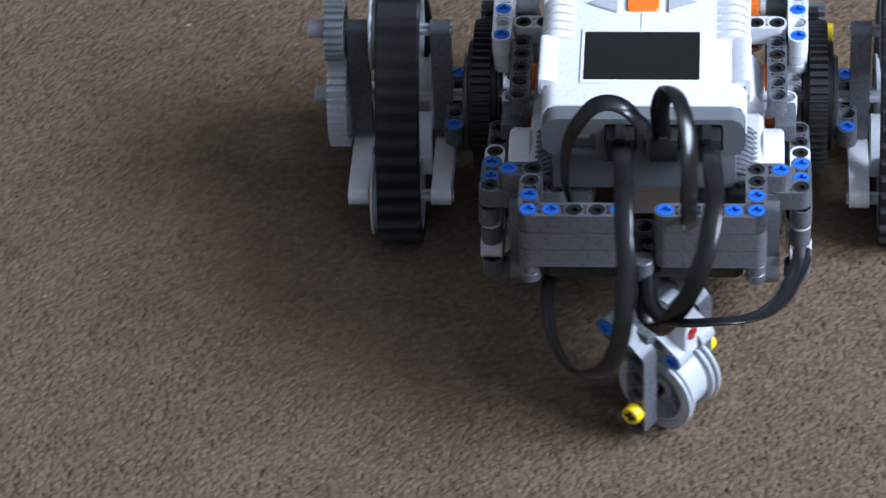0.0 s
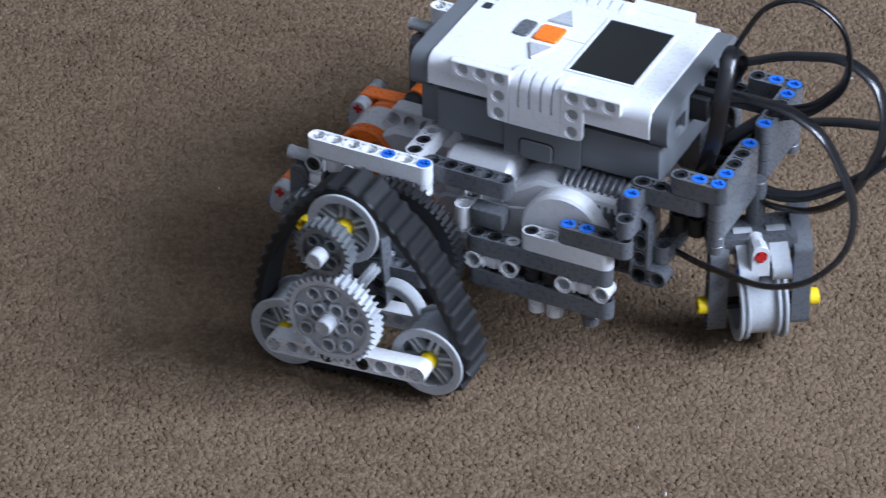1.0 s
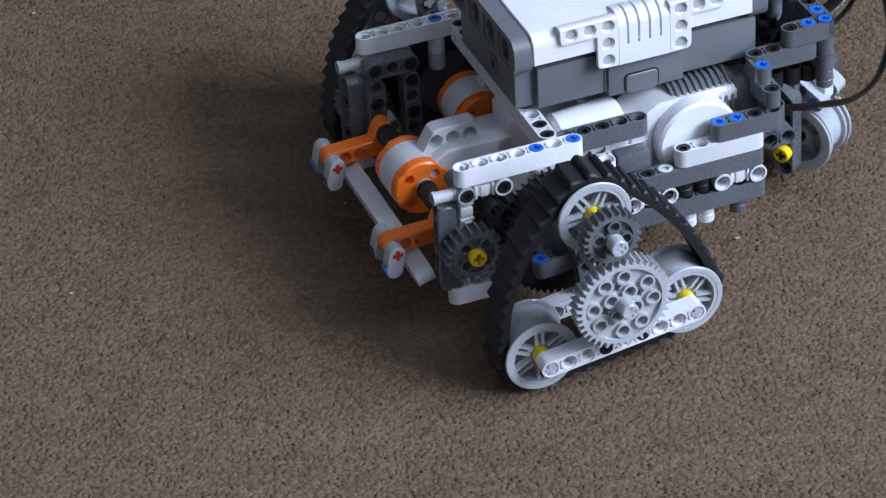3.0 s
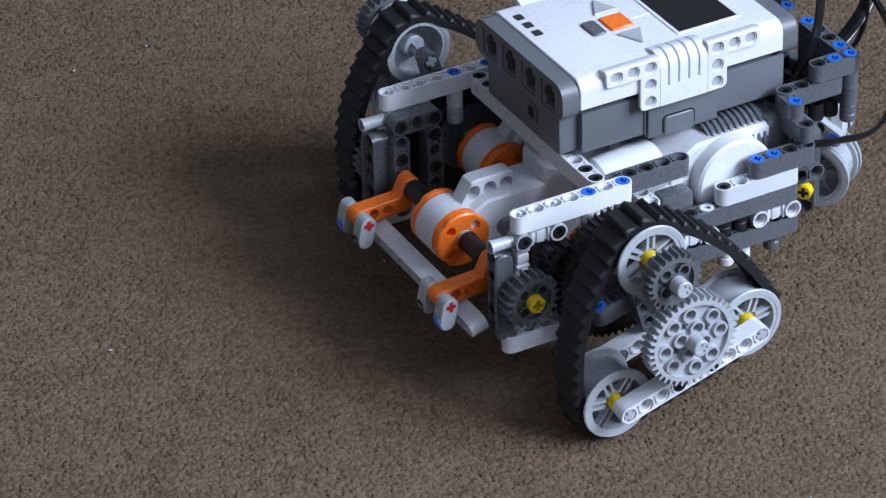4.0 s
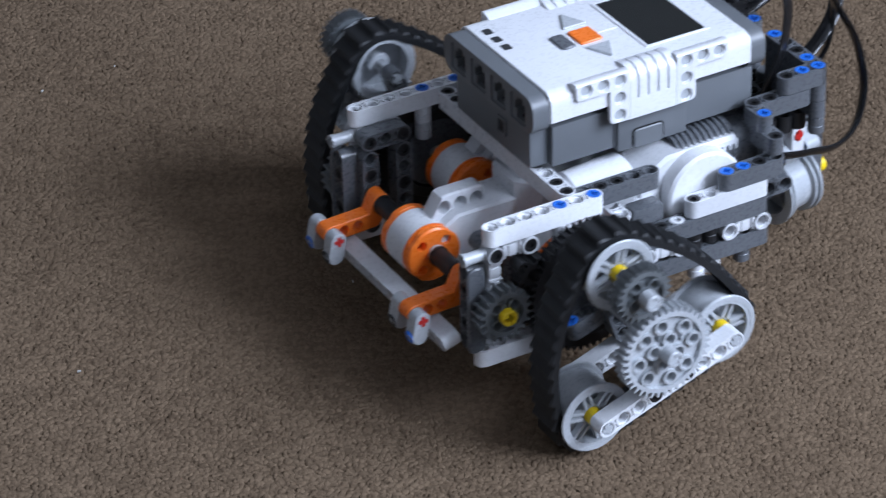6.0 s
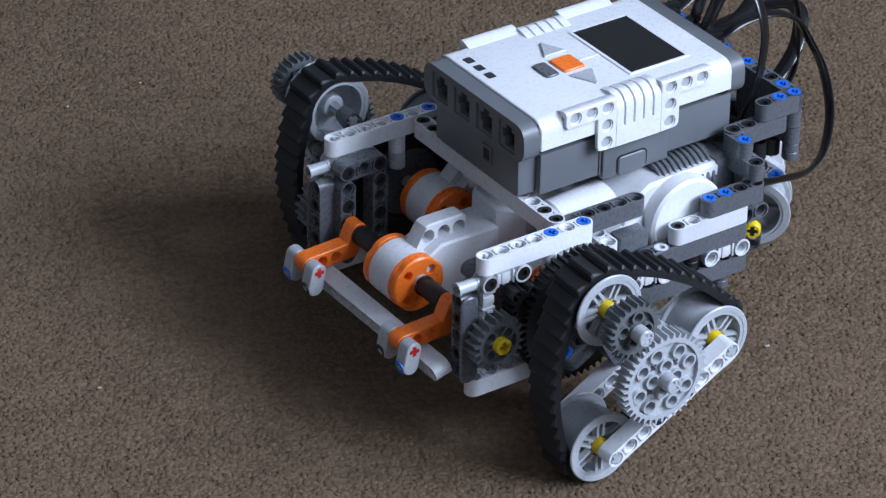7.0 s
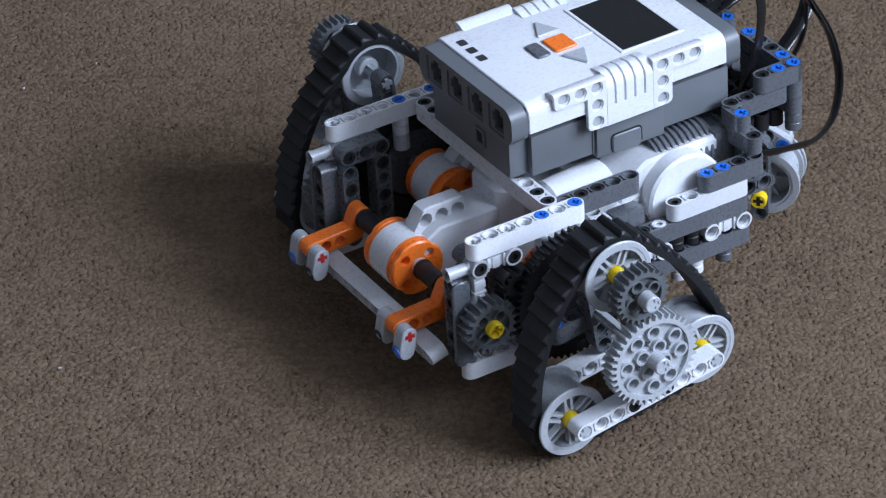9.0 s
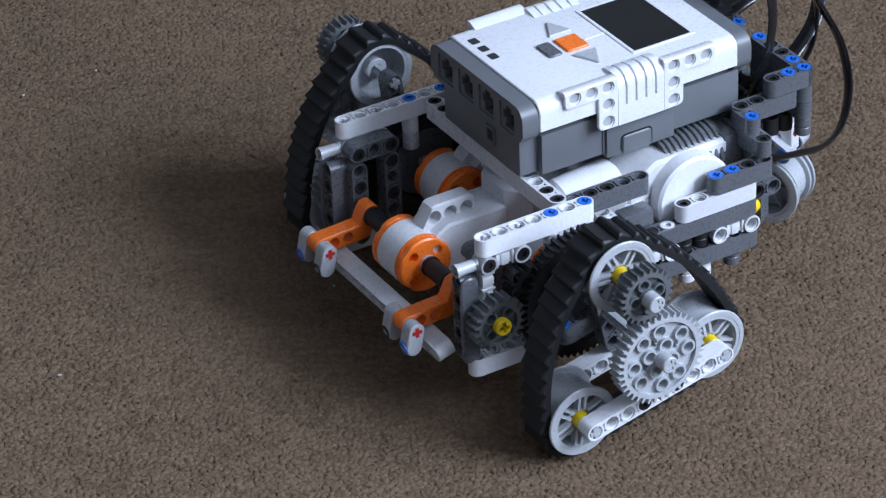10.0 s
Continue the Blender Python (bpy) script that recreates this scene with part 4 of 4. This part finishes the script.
# rear swivel caster
def caster():
    u = holder("caster", robot, at(16.16, 0, 0))
    u["label"] = "swivel caster with two grey wheels"
    zc = -21.5 / 8
    xw = 1.74
    for s in (-1, 1):
        beam(u, 5, (xw - 0.3, 2.15 * s, zc - 1), (0.0, 0, 1), Y, DARK, (1,), label="dark grey caster side beam")
        beam(u, 3, (xw - 0.3, 2.15 * s, zc + 3), (-0.8, 0, 0.6), (0, 1, 0), DARK, label="dark grey angled beam")
        pin(u, xw - 1.9, 2.66 * s, zc + 4.2, (0, s, 0), BLUE)
        part("bush", bush_mesh(0.55, YELLOW), u, at(xw - 0.3, 2.86 * s, zc, "y"), "yellow bush")
        beam(u, 3, (xw + 0.75, 0.85 * s, zc + 2.55), (-0.85, 0, 0.53), Y, GREY, label="grey beam over the wheel")
        pin(u, xw + 0.75, 1.36 * s, zc + 2.55, (0, s, 0), BLUE)
    part("wheel", drum_mesh(0.0158, 0.0196, GREY), u, at(xw - 0.3, 0, zc, "y"), "light grey bare caster wheel")
    part("axle", axle_mesh(6.2, BLACK), u, at(xw - 0.3, -3.1, zc, "y"))
    g = Shape()
    prism(g, [(y * S, z * S) for y, z in ((-0.48, -1.1), (0.48, -1.1), (0.48, 0.25), (0.34, 0.6), (0.0, 0.75), (-0.34, 0.6), (-0.48, 0.25))], [circle(0, 0.1 * S, 0.0026, 14)], -0.35 * S, 0.35 * S, YZ, 0.0004)
    part("link", g.mesh("link", PALE), u, at(xw + 0.75, -0.3, zc + 3.6), "pale grey axle link")
    part("sleeve", bush_mesh(0.9, PALE, 0.0034), u, at(xw - 0.05, -0.3, zc + 3.7, "x"), "pale grey axle sleeve")
    g = Shape()
    prism(g, plus(0, 0, 0.0024, 0.001), [], -0.5 * S, 0.5 * S)
    part("axle", g.mesh("axle", RED), u, at(xw + 0.68, -0.3, zc + 3.7, "x"), "red axle")
    g = Shape()
    tube(g, 0, 0.5 * S, 0.2 * S, 4.4 * S, 20, None, 0.0004)
    part("swivel_post", g.mesh("swivel_post", DARK), u, at(0, 0, -0.6), "dark grey swivel post")
    g = Shape()
    box(g, (-0.6 * S, -1.9 * S, -0.2 * S), (1.6 * S, 1.9 * S, 0.7 * S), None, 0.001)
    part("yoke", g.mesh("yoke", DARK), u, at(0, 0, 0.6))
    return u


caster_unit = caster()


# flat cables
def cable(points, label, tilt=0.0):
    c = bpy.data.curves.new("cable", "CURVE")
    c.dimensions = "3D"
    sp = c.splines.new("BEZIER")
    sp.bezier_points.add(len(points) - 1)
    for b, p in zip(sp.bezier_points, points):
        b.co = Vector(p) * S
        b.tilt = radians(tilt)
        b.handle_left_type = b.handle_right_type = "AUTO"
    sp.resolution_u = 14
    prof = bpy.data.curves.new("cable_profile", "CURVE")
    prof.dimensions = "2D"
    ps = prof.splines.new("POLY")
    out = [(0.0034 * math.cos(a), 0.0012 * math.sin(a)) for a in (2 * math.pi * k / 14 for k in range(14))]
    ps.points.add(len(out) - 1)
    for q, p in zip(ps.points, out):
        q.co = (*p, 0, 1)
    ps.use_cyclic_u = True
    po = bpy.data.objects.new("cable_profile", prof)
    c.bevel_mode, c.bevel_object = "OBJECT", po
    tmp = bpy.data.objects.new("cable_curve", c)
    scene.collection.objects.link(tmp)
    scene.collection.objects.link(po)
    dg = bpy.context.evaluated_depsgraph_get()
    me = bpy.data.meshes.new_from_object(tmp.evaluated_get(dg))
    me.name = "cable"
    me.materials.clear()
    me.materials.append(CABLE)
    smooth(me, 50)
    bpy.data.objects.remove(tmp)
    bpy.data.objects.remove(po)
    part("cable", me, robot, None, label)


cable([(14.0, 0.2, 8.4), (15.0, 0.0, 10.5), (15.0, -1.5, 11.7), (15.2, -2.7, 10.8), (15.0, -3.4, 7.6), (14.0, -3.0, 4.4)], "black flat cable", 90)
cable([(13.6, 0.9, 8.3), (14.6, 0.8, 11.2), (16.3, 1.4, 13.4), (18.5, 2.0, 13.1), (19.8, 2.1, 10.2), (18.4, 2.1, 7.6), (15.8, 2.0, 6.2), (13.8, 1.8, 4.4)], "black flat cable")
cable([(13.6, -1.0, 8.4), (16.0, -0.8, 8.9), (19.0, -0.7, 8.2), (20.5, -0.6, 6.4), (21.7, -1.1, 3.1), (21.0, -2.2, 1.2), (19.0, -3.5, 0.3), (16.0, -4.3, 0.8), (13.4, -4.1, 1.2)], "black flat cable")
cable([(13.6, 2.8, 8.3), (17.0, 3.1, 9.5), (20.0, 3.1, 9.6), (21.6, 2.6, 8.0), (21.5, 1.4, 5.1), (20.0, 0.4, 3.1), (17.5, -0.1, 2.5), (14.5, 0.2, 3.0)], "black flat cable")
cable([(13.0, 7.1, 1.6), (15.0, 7.0, 2.6), (17.5, 6.6, 3.7), (20.2, 5.8, 4.7), (22.0, 4.7, 5.6), (22.7, 3.2, 6.0), (21.9, 1.8, 5.2), (20.0, 0.8, 3.9), (17.6, 0.3, 3.0), (14.5, 0.6, 3.2)], "black flat cable")


def motions():
    path = [
        (0.0, pose(-0.0067, -0.1320, 0.0425, -0.47, 2.00, -95.06)),
        (0.1, pose(0.0100, -0.1278, 0.0425, -0.45, 2.08, -99.71)),
        (0.2, pose(0.0173, -0.1279, 0.0425, -0.46, 2.14, -96.95)),
        (0.3, pose(0.0227, -0.1161, 0.0424, -0.43, 2.36, -92.20)),
        (0.4, pose(0.0245, -0.0952, 0.0426, -0.60, 1.42, -81.41)),
        (0.5, pose(0.0216, -0.0859, 0.0426, -0.399, 1.564, -74.787)),
        (0.6, pose(0.0149, -0.0593, 0.0425, -0.46, 1.52, -63.33)),
        (0.8, pose(0.0162, -0.0260, 0.0424, -0.23, 1.30, -45.40)),
        (1.0, pose(0.0274, -0.0092, 0.0430, -0.460, 0.444, -30.461)),
        (1.2, pose(0.0419, -0.0145, 0.0432, -0.05, -0.14, -31.11)),
        (1.5, pose(0.0052, -0.0068, 0.0438, 0.28, -0.64, -12.26)),
        (2.0, pose(-0.0126, 0.0000, 0.0434, -0.06, -0.81, -1.81)),
        (2.2, pose(-0.0137, 0.0003, 0.0437, 0.12, -0.62, -1.37)),
        (3.3, pose(-0.0063, 0.0115, 0.0466, -0.78, 0.44, 24.47)),
        (3.5, pose(-0.0091, 0.0116, 0.0474, -0.68, 1.09, 25.79)),
        (4.0, pose(-0.0108, 0.0128, 0.0483, -0.56, 1.64, 25.99)),
        (4.5, pose(-0.0205, 0.0112, 0.0501, -0.31, 2.73, 28.96)),
        (5.0, pose(-0.0204, 0.0109, 0.0495, -0.35, 2.67, 29.00)),
        (5.2, pose(-0.0124, 0.0201, 0.0465, -0.51, -1.14, 26.69)),
        (5.5, pose(0.0087, 0.0241, 0.0471, -0.60, 1.12, 28.09)),
        (5.8, pose(0.0015, 0.0177, 0.0473, -0.85, 1.28, 27.59)),
        (6.0, pose(-0.0100, 0.0148, 0.0496, -0.83, 1.82, 26.71)),
        (6.2, pose(-0.0261, 0.0113, 0.0521, -0.49, 3.06, 31.08)),
        (7.3, pose(-0.0285, 0.0097, 0.0518, -0.33, 3.04, 31.81)),
        (7.5, pose(-0.0279, 0.0096, 0.0522, -0.41, 3.41, 31.85)),
        (8.0, pose(-0.0213, 0.0109, 0.0502, -0.56, 2.60, 30.40)),
        (8.5, pose(-0.0134, 0.0108, 0.0468, -0.80, 0.11, 29.07)),
        (9.0, pose(-0.0101, 0.0120, 0.0453, -0.85, -0.26, 28.14)),
        (9.5, pose(-0.0010, 0.0167, 0.0437, -0.83, -0.93, 28.37)),
        (10.0, pose(-0.0064, 0.0156, 0.0470, -1.03, 0.77, 27.82)),
    ]
    walk(robot, path)
    # wheels turn by the way that their side of the robot has gone over the carpet
    rolled = {-1: [0.0], 1: [0.0]}
    for (t0, m0), (t1, m1) in zip(path, path[1:]):
        ahead = (m0.to_3x3() @ Vector((1, 0, 0)) + m1.to_3x3() @ Vector((1, 0, 0))).normalized()
        for s in (-1, 1):
            foot = Vector((0, 12 * s * S, 0))
            rolled[s].append(rolled[s][-1] + (m1 @ foot - m0 @ foot).dot(ahead))
    for ob, s, way in ROLLING:
        base = ob.matrix_basis.copy()
        rows = []
        for k, (t, _) in enumerate(path):
            if k:
                gap = t - path[k - 1][0]
                for j in (1, 2, 3):
                    part_way = rolled[s][k - 1] + (rolled[s][k] - rolled[s][k - 1]) * j / 4
                    rows.append((path[k - 1][0] + gap * j / 4, base @ Matrix.Rotation(s * way * part_way / 0.0175, 4, "Z")))
            rows.append((t, base @ Matrix.Rotation(s * way * rolled[s][k] / 0.0175, 4, "Z")))
        walk(ob, rows)
    # the belts run round with the wheels
    times = [t for t, _ in path]
    fine = [k * 0.1 for k in range(101)]
    for ob, s, way, y in BELT_LUGS:
        walk(ob, [(t, lug_pose(way - float(np.interp(t, times, rolled[s])), y)) for t in fine])
    rock = lambda a: Matrix.Rotation(radians(a), 4, "Y")
    walk(near_track, [(t, rock(a)) for t, a in (
        (0.0, 0.0), (0.1, -1.0), (0.2, -2.5), (0.3, -5.0), (0.4, -7.0), (0.6, -7.0), (0.8, -8.0), (1.0, -4.9), (1.2, -3.3),
        (1.5, -4.4), (2.0, -3.6), (2.2, -3.9), (3.3, -10.4), (3.5, -12.8), (4.0, -15.8), (4.5, -22.2), (5.0, -21.9), (5.2, -2.3),
        (5.5, 10.0), (5.8, 8.2), (6.0, -19.2), (6.2, -29.4), (7.3, -28.6), (7.5, -27.9), (8.0, -21.9), (8.5, -10.1), (9.0, -8.1),
        (9.5, 0.6), (10.0, -11.9),
    )])
    walk(far_track, [(t, rock(a)) for t, a in (
        (0.0, 0.0), (0.3, -3.0), (0.6, -6.0), (1.0, -6.0), (1.2, -4.0), (1.5, -5.0), (2.0, -4.0), (2.2, -4.5), (3.3, -6.9),
        (3.5, -11.8), (4.0, -14.7), (4.5, -25.3), (5.0, -24.4), (5.2, -5.0), (5.5, 11.4), (5.8, 9.5), (6.0, -16.6), (6.2, -32.6),
        (7.3, -32.0), (7.5, -30.8), (8.0, -22.3), (8.5, -7.0), (9.0, -3.9), (9.5, 5.5), (10.0, -6.1),
    )])
    walk(caster_unit, [(t, at(16.16, 0, 0) @ Matrix.Rotation(radians(a), 4, "Z")) for t, a in (
        (0, 56), (0.1, 55), (0.2, 16), (0.3, -36), (0.4, -53), (0.6, -57), (0.8, -54), (1.2, -58),
        (2.0, -59), (2.2, -58), (3.3, -54), (3.5, -54), (4.0, -51), (4.5, -43), (5.0, -50), (5.2, -56),
        (5.5, -18), (5.8, -14), (6.0, -78), (6.2, -50), (7.3, -40), (7.5, -39), (8.0, -40), (8.5, -54),
        (9.0, -45), (9.5, -64), (10.0, -60),
    )])


motions()
